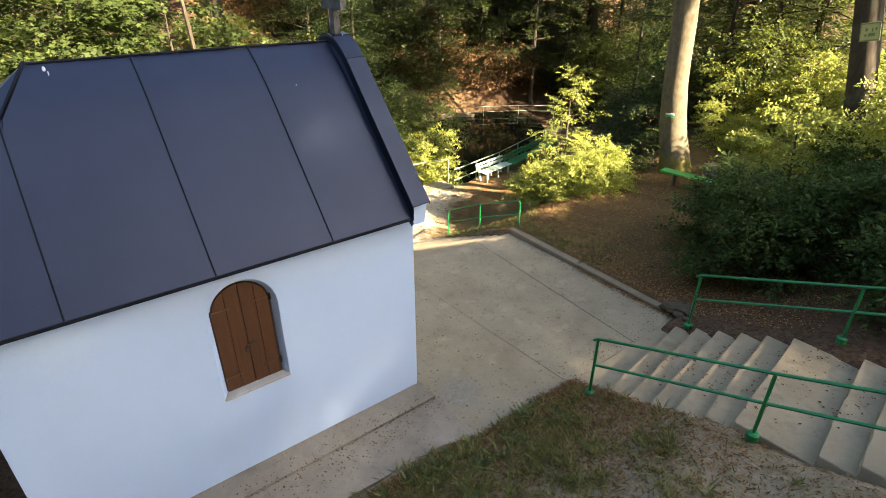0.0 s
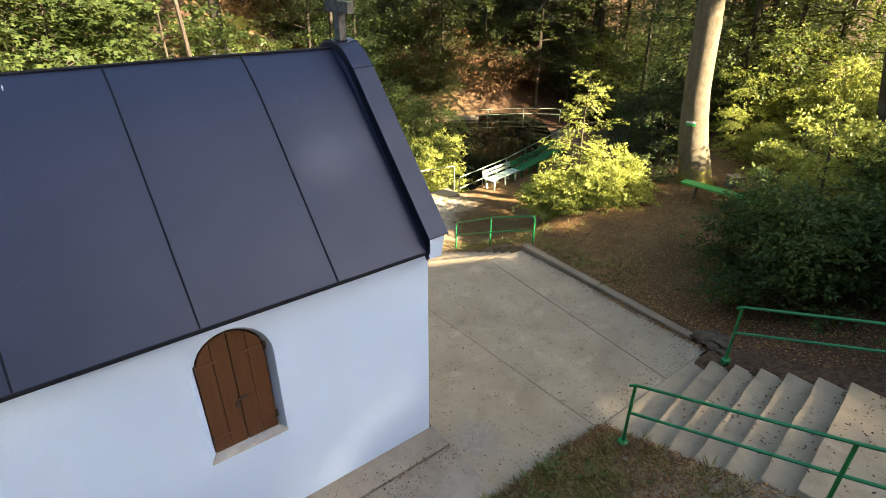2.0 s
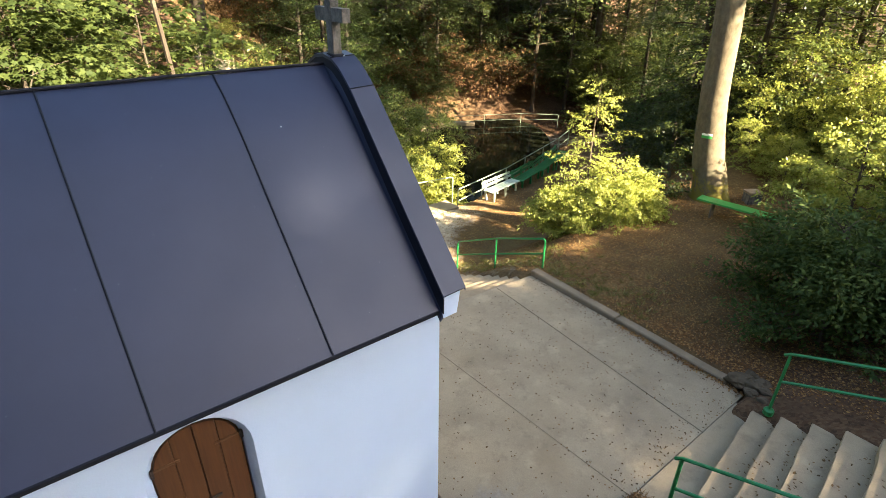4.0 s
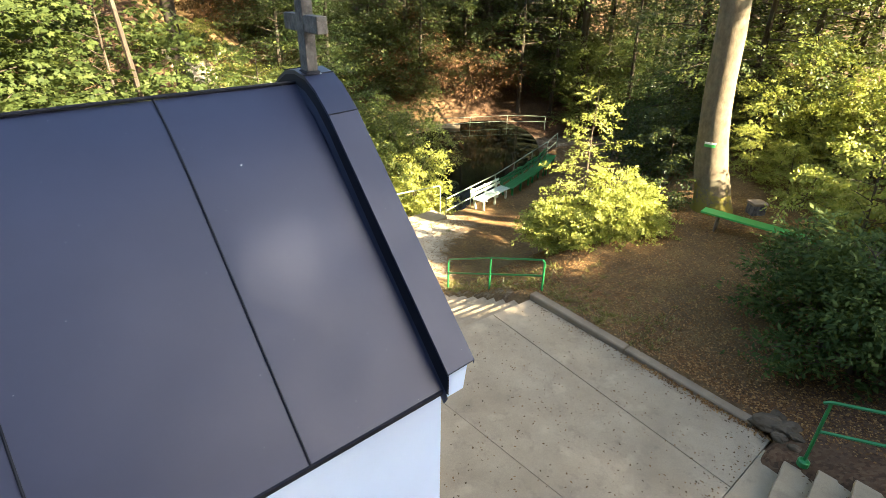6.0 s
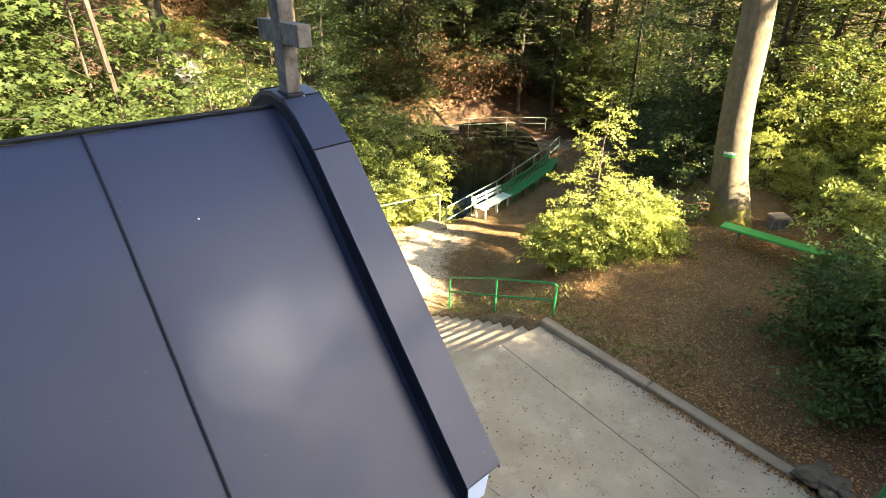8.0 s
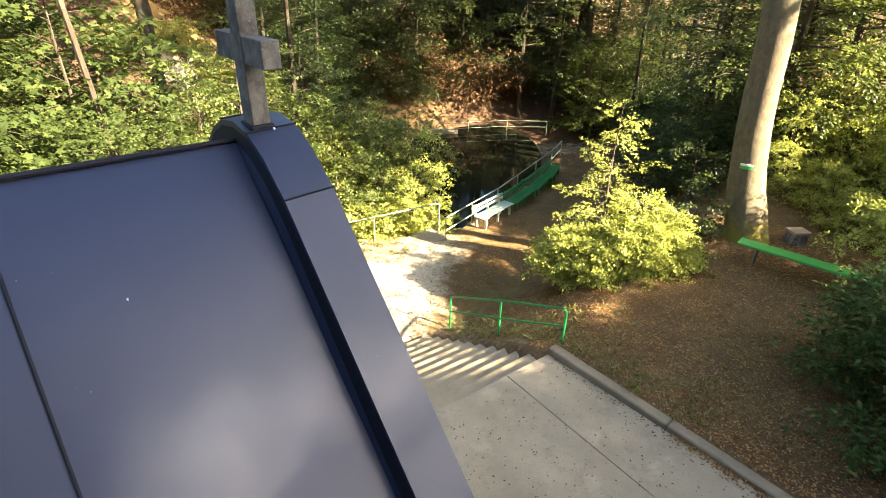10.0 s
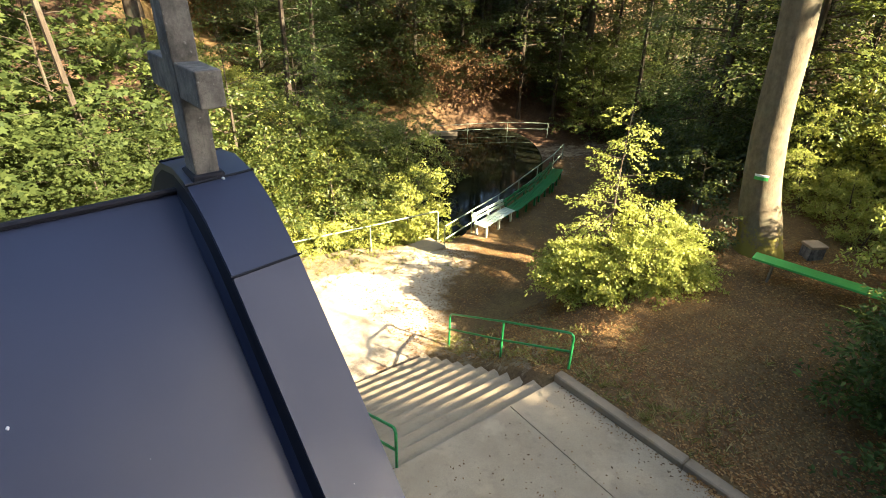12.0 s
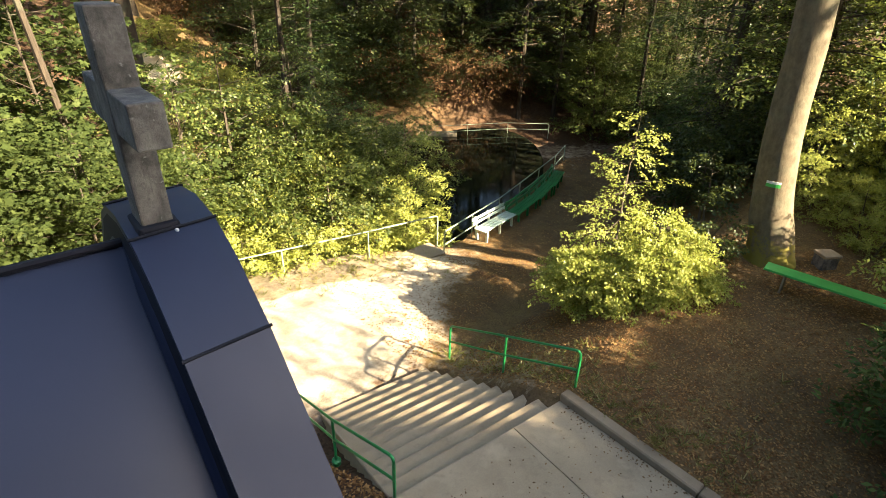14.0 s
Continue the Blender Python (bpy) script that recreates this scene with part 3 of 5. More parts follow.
def build_chapel():
    ch = thing("chapel", (0, 0, 0), "small white plastered chapel with a blue-grey sheet metal roof", "chapel")
    L, D, H, T = -4.69, 2 * YC, 3.10, 0.32
    xc, w, zb, zs = -2.318, 0.80, 1.21, 2.28
    # side wall with the arched opening
    bm = bmesh.new()
    arch = arch_points(xc, w, zs)
    ring = [(xc - w / 2, zb)] + [p for p in arch[::-1]] + [(xc + w / 2, zb)]
    def face_at(y):
        vs = {}
        def v(x, z):
            k = (round(x, 4), round(z, 4))
            if k not in vs:
                vs[k] = bm.verts.new((x, y, z))
            return vs[k]
        B, TT = -0.3, H
        bm.faces.new([v(L, B), v(xc - w / 2, B), v(xc - w / 2, zb), v(xc - w / 2, zs), v(xc - w / 2, TT), v(L, TT)])
        bm.faces.new([v(xc + w / 2, B), v(0, B), v(0, TT), v(xc + w / 2, TT), v(xc + w / 2, zs), v(xc + w / 2, zb)])
        bm.faces.new([v(xc - w / 2, B), v(xc + w / 2, B), v(xc + w / 2, zb), v(xc - w / 2, zb)])
        for (xa, za), (xb, zb2) in zip(arch, arch[1:]):
            bm.faces.new([v(xa, za), v(xa, TT), v(xb, TT), v(xb, zb2)])
        return vs
    a, b = face_at(0.0), face_at(T)
    for (xa, za), (xb, zb2) in zip(ring, ring[1:] + ring[:1]):
        k1, k2 = (round(xa, 4), round(za, 4)), (round(xb, 4), round(zb2, 4))
        bm.faces.new([a[k1], a[k2], b[k2], b[k1]])
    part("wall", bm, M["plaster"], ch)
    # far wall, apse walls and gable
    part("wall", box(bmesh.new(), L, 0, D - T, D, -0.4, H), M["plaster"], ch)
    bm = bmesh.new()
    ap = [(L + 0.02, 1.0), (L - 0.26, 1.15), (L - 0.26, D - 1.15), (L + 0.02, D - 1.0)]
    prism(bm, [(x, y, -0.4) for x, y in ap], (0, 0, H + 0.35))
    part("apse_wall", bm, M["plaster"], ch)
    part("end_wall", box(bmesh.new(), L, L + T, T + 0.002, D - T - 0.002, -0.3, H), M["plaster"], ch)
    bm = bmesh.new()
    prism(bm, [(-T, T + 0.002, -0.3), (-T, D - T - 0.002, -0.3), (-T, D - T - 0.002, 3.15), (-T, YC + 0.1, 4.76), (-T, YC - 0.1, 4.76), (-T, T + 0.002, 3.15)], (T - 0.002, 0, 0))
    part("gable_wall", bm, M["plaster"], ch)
    # floor
    part("floor_slab", box(bmesh.new(), L + 0.02, -T - 0.01, T + 0.01, D - T - 0.01, -0.1, 0.02), M["apron"], ch)
    # splayed plaster reveal and thin flat sill
    yb, w2 = 0.08, w - 0.11
    bm = bmesh.new()
    inner = [(xc - w2 / 2, zb)] + arch_points(xc, w2, zs)[::-1] + [(xc + w2 / 2, zb)]
    lines = [[bm.verts.new((x, y, z)) for x, z in pts] for pts, y in ((ring, 0.003), (inner, yb), (inner, yb + 0.08))]
    for p, q in zip(lines, lines[1:]):
        for k in range(len(p) - 1):
            bm.faces.new((p[k], p[k + 1], q[k + 1], q[k]))
    part("window_reveal", bm, M["plaster"], ch, smooth=True)
    bm = bmesh.new()
    prism(bm, [(xc - w / 2 - 0.004, y, z) for y, z in ((-0.012, zb - 0.03), (yb + 0.08, zb - 0.04), (yb + 0.08, zb + 0.02), (yb - 0.01, zb + 0.018), (-0.012, zb + 0.004))], (w + 0.008, 0, 0), 0.006)
    part("window_sill", bm, M["sill"], ch, "white plastered sill, chipped and dirty")
    w, zb = w2, zb + 0.015
    # shutters: two arched leaves of vertical boards
    part("shutter_frame", prism(bmesh.new(), [(x, yb + 0.045, z) for x, z in [(xc - w / 2 + .004, zb + .006)] + arch_points(xc, w - .008, zs)[::-1] + [(xc + w / 2 - .004, zb + .006)]], (0, 0.03, 0)), M["shutter"], ch)
    for side in (-1, 1):
        leaf = thing("shutter", (0, 0, 0), "", "")
        leaf.parent = ch
        tagged(leaf, "brown stained wooden shutter, closed")
        for k in range(2):
            bw = (w / 2 - 0.016) / 2
            xa = xc + side * (0.004 + k * bw)
            xb = xa + side * (bw - 0.003)
            def ztop(x):
                u = max(0.0, 1 - ((x - xc) / (w / 2 - 0.012)) ** 2)
                return zs - 0.012 + (w / 2 - 0.012) * math.sqrt(u) * 1.08
            bm = bmesh.new()
            xs = [xa + (xb - xa) * i / 4 for i in range(5)]
            prism(bm, [(xa, yb, zb + 0.008), (xb, yb, zb + 0.008)] + [(x, yb, ztop(x)) for x in xs[::-1]], (0, 0.04, 0), 0.004)
            part("board", bm, M["shutter"], leaf)
        for zh in (zb + 0.2, zs + 0.07):
            bm = bmesh.new()
            xa, xb = sorted((xc + side * (w / 2 - 0.02), xc + side * 0.13))
            box(bm, xa, xb, yb - 0.008, yb + 0.002, zh - 0.011, zh + 0.011, 0.003)
            part("strap_hinge", bm, M["strap"], leaf)
            bm = bmesh.new()
            xk = xc + side * (w / 2 - 0.012)
            tube(bm, [(xk, yb - 0.02, zh - 0.04), (xk, yb - 0.02, zh + 0.04)], 0.014)
            part("hinge_pin", bm, M["iron"], leaf)
    bm = bmesh.new()
    box(bm, xc - 0.02, xc + 0.09, yb - 0.014, yb, 1.79, 1.815, 0.003)
    latch = part("latch", bm, M["iron"], ch)
    bm = bmesh.new()
    box(bm, xc - 0.045, xc - 0.01, yb - 0.03, yb, 1.71, 1.78, 0.006)
    part("padlock", bm, M["iron"], latch, "rusty iron padlock")
    # roof sheets: one panel between each two seams, both slopes, thin folded edges
    XE = -3.51  # ridge end
    seams = [X0, -1.24, -2.55, -3.857, XW]
    for k in (1, -1):
        prof = roof_y(k)
        for xa, xb in zip(seams, seams[1:]):
            bm = bmesh.new()
            rows = []
            for y, z in prof:
                u = (z - prof[0][1]) / (prof[-1][1] - prof[0][1])
                hip = XW + (XE - XW) * u
                rows.append((max(xa, hip) - 0.004, max(xb, hip) + 0.004, y, z))
            vs = [[bm.verts.new((p, y, z)), bm.verts.new((q, y, z))] for p, q, y, z in rows]
            for r0, r1 in zip(vs, vs[1:]):
                if (r0[0].co - r0[1].co).length > 0.02 or (r1[0].co - r1[1].co).length > 0.02:
                    bm.faces.new((r0[0], r0[1], r1[1], r1[0]))
            bmesh.ops.remove_doubles(bm, verts=bm.verts, dist=0.012)
            geo = bmesh.ops.extrude_face_region(bm, geom=bm.faces[:])
            bmesh.ops.translate(bm, verts=[v for v in geo["geom"] if isinstance(v, bmesh.types.BMVert)], vec=(0, 0, -0.02))
            part("roof_panel", bm, M["roof"], ch, smooth=True)
        for xs in seams[1:4]:
            bm = bmesh.new()
            pts = []
            for y, z in prof:
                u = (z - prof[0][1]) / (prof[-1][1] - prof[0][1])
                hip = XW + (XE - XW) * u
                if hip < xs + 0.01:
                    pts.append((xs, y, z + 0.008))
            if xs < XE:
                u = (xs - XW) / (XE - XW)
                pts = [p for p in pts if p[2] < 3.2]
                zz = prof[0][1] + u * (prof[-1][1] - prof[0][1])
                yy = np.interp(zz, [p[1] for p in prof], [p[0] for p in prof])
                pts.append((xs, float(yy), zz + 0.008))
            tube(bm, pts, [0.0085] * len(pts), 6)
            part("standing_seam", bm, M["trim"], ch)
        # eave edge and underside
        y0, z0 = prof[0]
        s = 1 if k > 0 else -1
        part("eave_edge", box(bmesh.new(), XW, X0, *sorted((y0 - s * 0.012, y0 + s * 0.012)), z0 - 0.032, z0 + 0.006, 0.004), M["trim"], ch)
        bm = bmesh.new()
        prism(bm, [(-4.6, y0 + s * 0.02, z0 - 0.055), (-4.6, s * 0.05 + (0 if k > 0 else D), z0 - 0.045), (-4.6, s * 0.05 + (0 if k > 0 else D), z0 + 0.18), (-4.6, y0 + s * 0.02, z0 - 0.03)], (4.46, 0, 0))
        part("soffit", bm, M["plaster"], ch)
    # hipped end over the apse
    bm = bmesh.new()
    e = [(XW, -0.215), (XW - 0.97, 0.45), (XW - 0.97, D - 0.45), (XW, D + 0.215)]
    top = bm.verts.new((XE, YC, 4.87))
    ev = [bm.verts.new((x, y, 2.945)) for x, y in e]
    for p, q in zip(ev, ev[1:]):
        bm.faces.new((p, q, top))
    geo = bmesh.ops.extrude_face_region(bm, geom=bm.faces[:])
    bmesh.ops.translate(bm, verts=[v for v in geo["geom"] if isinstance(v, bmesh.types.BMVert)], vec=(0.0, 0, -0.02))
    part("hip_roof", bm, M["roof"], ch)
    # ridge and hip capping
    bm = bmesh.new()
    tube(bm, [(X0, YC, 4.864), (-1.24, YC, 4.872), (-2.55, YC, 4.868), (XE, YC, 4.862)], 0.015, 8)
    part("ridge_cap", bm, M["trim"], ch)
    for yy in (-0.215, D + 0.215):
        bm = bmesh.new()
        tube(bm, [(XE, YC, 4.875), (XW, yy, 2.955)], 0.022, 6)
        part("hip_cap", bm, M["trim"], ch)
    # raised gable coping: sheet-covered verge with an upstand, bent over the top
    half = [(-0.258, 3.115), (0.55, 3.985), (1.205, 4.695), (1.40, 4.855), (1.56, 4.935), (YC, 4.96)]
    prof = half + [(2 * YC - y, z) for y, z in half[-2::-1]]
    cuts = [(0, 2, "coping"), (2, 4, "coping"), (4, 6, "coping_cap"), (6, 8, "coping"), (8, 10, "coping")]
    for a0, b0, nm in cuts:
        bm = bmesh.new()
        seg = prof[a0:b0 + 1]
        cross = ((X0 - 0.006, -0.03), (X0 - 0.006, 0.0), (X0 + 0.25, 0.012), (X0 + 0.25, -0.028), (X0 + 0.244, -0.028), (X0 + 0.242, 0.0), (X0 + 0.002, -0.012), (X0 + 0.002, -0.03))
        vs = [[bm.verts.new((x, y, z + dz)) for x, dz in cross] for y, z in seg]
        for r0, r1 in zip(vs, vs[1:]):
            for i in range(len(cross)):
                j = (i + 1) % len(cross)
                bm.faces.new((r0[i], r0[j], r1[j], r1[i]))
        bm.faces.new(vs[0]), bm.faces.new(vs[-1][::-1])
        part(nm, bm, M["roof"], ch, smooth=True)
        y, z = seg[0]
        if a0:
            tube_bm = bmesh.new()
            tube(tube_bm, [(X0 - 0.012, y, z + 0.004), (X0 + 0.256, y, z + 0.014)], 0.0055, 6)
            part("coping_fold", tube_bm, M["trim"], ch)
    # upstand flashing between roof and coping: the sheet sweeps up from the roof in a fillet, then stands under the coping
    for nm, mat in (("upstand", M["trim"]), ("fillet", M["roof"])):
        bm = bmesh.new()
        vs = []
        for y, z in prof:
            low = min(1.0, abs(y - YC) / 0.9)
            k, drop = 0.01 + 0.02 * low, 0.10 + 0.075 * low
            if nm == "upstand":
                row = ((X0 - 0.010 - 0.008 * low, -drop), (X0 - 0.0075, -drop * 0.55), (X0 - 0.0065, -0.031), (X0 + 0.002, -0.031), (X0 + 0.002, -0.2))
            else:
                row = ((X0 - 0.012 - k, -drop - 0.07), (X0 - 0.012 - k * 0.4, -drop - 0.035), (X0 - 0.009 - 0.008 * low, -drop - 0.001), (X0 - 0.005, -drop - 0.06), (X0 - 0.012 - k, -drop - 0.085))
            vs.append([bm.verts.new((x, y, z + dz)) for x, dz in row])
        for r0, r1 in zip(vs, vs[1:]):
            for i in range(len(r0)):
                j = (i + 1) % len(r0)
                bm.faces.new((r0[i], r0[j], r1[j], r1[i]))
        bm.faces.new(vs[0]), bm.faces.new(vs[-1][::-1])
        part(nm, bm, mat, ch, smooth=True)
    # white corbels and raking cornice under the coping
    for k in (1, -1):
        pts = [(-0.2, 2.95), (0.55, 3.76), (1.2, 4.46), (YC, 4.72)]
        pts = pts if k > 0 else [(2 * YC - y, z) for y, z in pts]
        bm = bmesh.new()
        vs = []
        for y, z in pts:
            vs.append([bm.verts.new((X0 + 0.01, y, z - 0.12)), bm.verts.new((X0 + 0.01, y, z + 0.13)), bm.verts.new((0.088, y, z + 0.13)), bm.verts.new((0.05, y, z - 0.12))])
        for r0, r1 in zip(vs, vs[1:]):
            for i in range(4):
                bm.faces.new((r0[i], r0[(i + 1) % 4], r1[(i + 1) % 4], r1[i]))
        bm.faces.new(vs[0]), bm.faces.new(vs[-1][::-1])
        part("raking_cornice", bm, M["plaster"], ch)
    return ch


def build_cross():
    th = thing("stone_cross", (-0.065, 1.64, 4.92), "weathered grey stone cross on the gable top", "cross")
    part("shaft", box(bmesh.new(), -0.046, 0.046, -0.06, 0.06, 0.02, 0.67, 0.006), M["stone"], th)
    for s in (-1, 1):
        part("arm", box(bmesh.new(), -0.044, 0.044, *sorted((s * 0.0612, s * 0.28)), 0.335, 0.46, 0.006), M["stone"], th)
    part("foot_flashing", box(bmesh.new(), -0.062, 0.062, -0.078, 0.078, -0.03, 0.045, 0.012), M["trim"], th)


# ---- benches and small things ----
def bench_with_back(name, length, mat, label):
    th = thing(name, (0, 0, 0), label, "bench", "benches by the pond")
    for i in range(4):
        part("seat_slat", box(bmesh.new(), 0, length, -0.22 + i * 0.115, -0.22 + i * 0.115 + 0.095, 0.36, 0.39, 0.006), mat, th)
    for i in range(2):
        bm = bmesh.new()
        z = 0.45 + i * 0.13
        y = 0.27 + i * 0.035
        box(bm, 0, length, y, y + 0.03, z, z + 0.095, 0.006)
        part("back_slat", bm, mat, th)
    for x in (0.2, length / 2, length - 0.2):
        part("leg", box(bmesh.new(), x - 0.035, x + 0.035, -0.2, -0.13, -0.12, 0.358, 0.006), mat, th)
        bm = bmesh.new()
        prism(bm, [(x - 0.035, 0.17, -0.12), (x - 0.035, 0.25, -0.12), (x - 0.035, 0.375, 0.68), (x - 0.035, 0.33, 0.68)], (0.07, 0, 0))
        part("back_leg", bm, mat, th)
        part("bearer", box(bmesh.new(), x - 0.03, x + 0.03, -0.125, 0.2, 0.30, 0.358, 0.004), mat, th)
    return th


def build_benches():
    first = bench_with_back("park_bench", 1.85, M["light_green"], "pale green slatted bench by the pond railing")
    green = bench_with_back("park_bench", 1.9, M["green"], "green painted slatted bench by the pond railing")
    p = Vector((10.48, 10.5))
    for i, ang in enumerate((10.0, 17.0, 22.0, 27.0)):
        d = Vector((math.cos(radians(ang)), math.sin(radians(ang))))
        m = pose(p.x, p.y, float(ground_z(p.x + d.x, p.y + d.y)) + 0.02, 0, 0, ang)
        if i < 2:
            (first, green)[i].matrix_basis = m
        else:
            copy_thing(green, m)
        p = p + d * 1.94
    # backless plank bench on the bank
    th = thing("plank_bench", (10.33, 2.45, 0.21), "bright green plank bench without a back", "bench")
    bm = bmesh.new()
    box(bm, -0.17, 0.17, -2.5, 0.02, 0.43, 0.475, 0.008)
    part("seat", bm, M["bright"], th)
    for y in (-2.2, -0.35):
        part("leg", box(bmesh.new(), -0.12, 0.12, y - 0.02, y + 0.02, -0.2, 0.428, 0.006), M["kerb"], th)
    th.rotation_euler = (0, 0, radians(7))


def build_small_things():
    # stone block on the bank
    z = float(ground_z(12.05, 1.88))
    th = thing("stone_block", (12.05, 1.88, z + 0.06), "grey stone block, its sunlit top given a paler colour", "stone block")
    part("block", box(bmesh.new(), -0.18, 0.18, -0.15, 0.15, -0.1, 0.19, 0.02), M["stone"], th)
    # top piece in a paler material, brightness of the sun put into colour
    part("top_slab", box(bmesh.new(), -0.2, 0.2, -0.17, 0.17, 0.192, 0.26, 0.02), M["kerb"], th)
    th.rotation_euler = (0, 0, radians(-35))
    # bird droppings on roof and coping
    for x, y, z, tilt, sx, sy in ((-3.36, 1.655, 4.812, 36, 0.015, 0.035), (-3.335, 1.60, 4.772, 38, 0.006, 0.03), (-0.026, 1.53, 4.948, 12, 0.006, 0.009), (-0.88, 1.203, 4.446, 44, 0.005, 0.006)):
        bm = bmesh.new()
        bmesh.ops.create_icosphere(bm, subdivisions=2, radius=1.0)
        for v in bm.verts:
            k = 1 + 0.5 * noise.noise(v.co * 2.2 + Vector((x * 9, y * 7, 0)))
            v.co = Vector((v.co.x * sx * k, v.co.y * sy * k, v.co.z * 0.005))
        ob = part("bird_dropping", bm, M["white"], smooth=True)
        ob.matrix_basis = pose(x, y, z, tilt, 0, 0)
        tagged(ob, "small white bird dropping dried on the roof", "bird dropping", "bird droppings on the roof")
    # rocks at the corner of terrace and stairs
    rng = random.Random(4)
    for x, y, s, h in ((5.06, -1.24, 0.18, 0.04), (5.1, -1.5, 0.17, -0.01), (4.84, -1.5, 0.1, 0.0), (4.72, -1.7, 0.07, 0.0), (5.3, -1.32, 0.1, 0.0), (4.95, -1.66, 0.09, 0.0)):
        bm = bmesh.new()
        bmesh.ops.create_icosphere(bm, subdivisions=3, radius=1.0)
        off = Vector((x * 3, y * 5, s * 9))
        for v in bm.verts:
            d = v.co.copy()
            k = 1 + 0.45 * noise.noise(d * 1.1 + off) + 0.16 * noise.noise(d * 3.1 + off) + 0.05 * noise.noise(d * 8 + off)
            v.co = Vector((d.x * s * 1.15 * k, d.y * s * 0.8 * k, round(d.z * 4 + 0.6 * noise.noise(d * 2 + off)) / 4 * s * 0.5 * k + d.z * s * 0.12))
        ob = part("rock", bm, M["rock"])
        ob.location = (x, y, float(ground_z(x, y)) + s * 0.2 + h)
        ob.rotation_euler = (rng.uniform(-0.15, 0.15), rng.uniform(-0.15, 0.15), rng.uniform(0, 6))
        tagged(ob, "brown broken rock half sunk in leaf litter", "rock", "rocks by the stairs")
    # pond
    bm = bmesh.new()
    n = 40
    vs = [bm.verts.new((15.6 + 8.6 * math.cos(a) * 0.82 - 4.2 * math.sin(a) * 0.5, 17.4 + 8.6 * math.cos(a) * 0.5 + 4.2 * math.sin(a) * 0.82, -2.95)) for a in [math.tau * i / n for i in range(n)]]
    bm.faces.new(vs)
    tagged(part("water", bm, M["water"]), "dark still pond water", "pond", kind="structure")
    # channel slab between the two path railings
    th = thing("channel_slab", (8.3, 10.62, -1.86), "pale concrete slab over the pond outlet", "slab")
    part("slab", box(bmesh.new(), -0.9, 0.55, -0.35, 0.45, -0.35, -0.03, 0.015), M["concrete"], th)
    # concrete wall beyond the pond
    th = thing("retaining_wall", (18.9, 22.6, -3.3), "low pale concrete wall across the pond", "wall")
    bm = bmesh.new()
    box(bm, -1.1, 1.1, -0.2, 0.2, -0.3, 0.55, 0.02)
    part("wall_block", bm, M["concrete"], th)
    th.rotation_euler = (0, 0, radians(-38))


build_terrace()
build_upper_stairs()
build_lower_stairs()
build_chapel()
build_cross()
build_railings()
build_benches()
build_small_things()


# ---- plants ----
def leaf_quads(P, A, B, length, width, fold):
    """Folded two-triangle leaves at P along A, spread along B."""
    N = np.cross(A, B)
    mid = P + A * (length * 0.45)[:, None]
    V = np.stack([P, mid + B * width[:, None] + N * (fold * width)[:, None], P + A * length[:, None], mid - B * width[:, None] + N * (fold * width)[:, None]], 1).reshape(-1, 3)
    i = np.arange(len(P)) * 4
    T = np.concatenate([np.stack([i, i + 1, i + 2], -1), np.stack([i, i + 2, i + 3], -1)])
    return V, T


def lobed_leaves(P, A, B, size):
    """Five-lobed leaves with notches between the lobes, a fan of ten triangles each."""
    N = np.cross(A, B)
    half = ((0, 0.80, 0.16), (27, 0.42, 0.03), (56, 0.74, 0.12), (92, 0.36, 0.03), (126, 0.56, 0.10))
    rim = [(a, r, z) for a, r, z in half] + [(180, 0.12, 0.0)] + [(-a, r, z) for a, r, z in half[:0:-1]]
    at = lambda a, r, z: P + (A * math.cos(radians(a)) * r + B * math.sin(radians(a)) * r - N * z) * size[:, None]
    V = np.stack([P] + [at(*p) for p in rim], 1).reshape(-1, 3)
    n = len(rim)
    i = np.arange(len(P)) * (n + 1)
    T = np.concatenate([np.stack([i, i + 1 + k, i + 1 + (k + 1) % n], -1) for k in range(n)])
    return V, T


def unit(v):
    return v / np.maximum(np.linalg.norm(v, axis=-1, keepdims=True), 1e-6)


def spray(rng, n, length, leaf, flat):
    """Base points and axes of the leaves of one flat twig spray that points along +x."""
    t = rng.uniform(0.05, 1, n)
    side = rng.choice([-1.0, 1.0], n)
    off = side * rng.uniform(0, 0.42, n) * length * (1.02 - t) ** 0.7
    P = np.stack([t * length, off, rng.normal(0, 0.035 * length, n) - 0.16 * length * t * t], -1)
    yaw = side * rng.uniform(0.3, 1.3, n)
    A = unit(np.stack([np.cos(yaw), np.sin(yaw), rng.normal(-0.25, flat, n)], -1))
    up = unit(np.stack([rng.normal(0, flat, n), rng.normal(0, flat, n), np.ones(n)], -1))
    B = unit(np.cross(up, A))
    return P, A, B, leaf * rng.uniform(0.65, 1.25, n)


def spin(v, yaw, pitch, roll):
    """Rotate arrays of vectors (k, n, 3) by angles of shape (k,)."""
    cy, sy, cp, sp, cr, sr = np.cos(yaw), np.sin(yaw), np.cos(pitch), np.sin(pitch), np.cos(roll), np.sin(roll)
    x, y, z = v[..., 0], v[..., 1], v[..., 2]
    c = lambda a: a[:, None]
    y, z = y * c(cr) - z * c(sr), y * c(sr) + z * c(cr)
    x, z = x * c(cp) - z * c(sp), x * c(sp) + z * c(cp)
    x, y = x * c(cy) - y * c(sy), x * c(sy) + y * c(cy)
    return np.stack([x, y, z], -1)


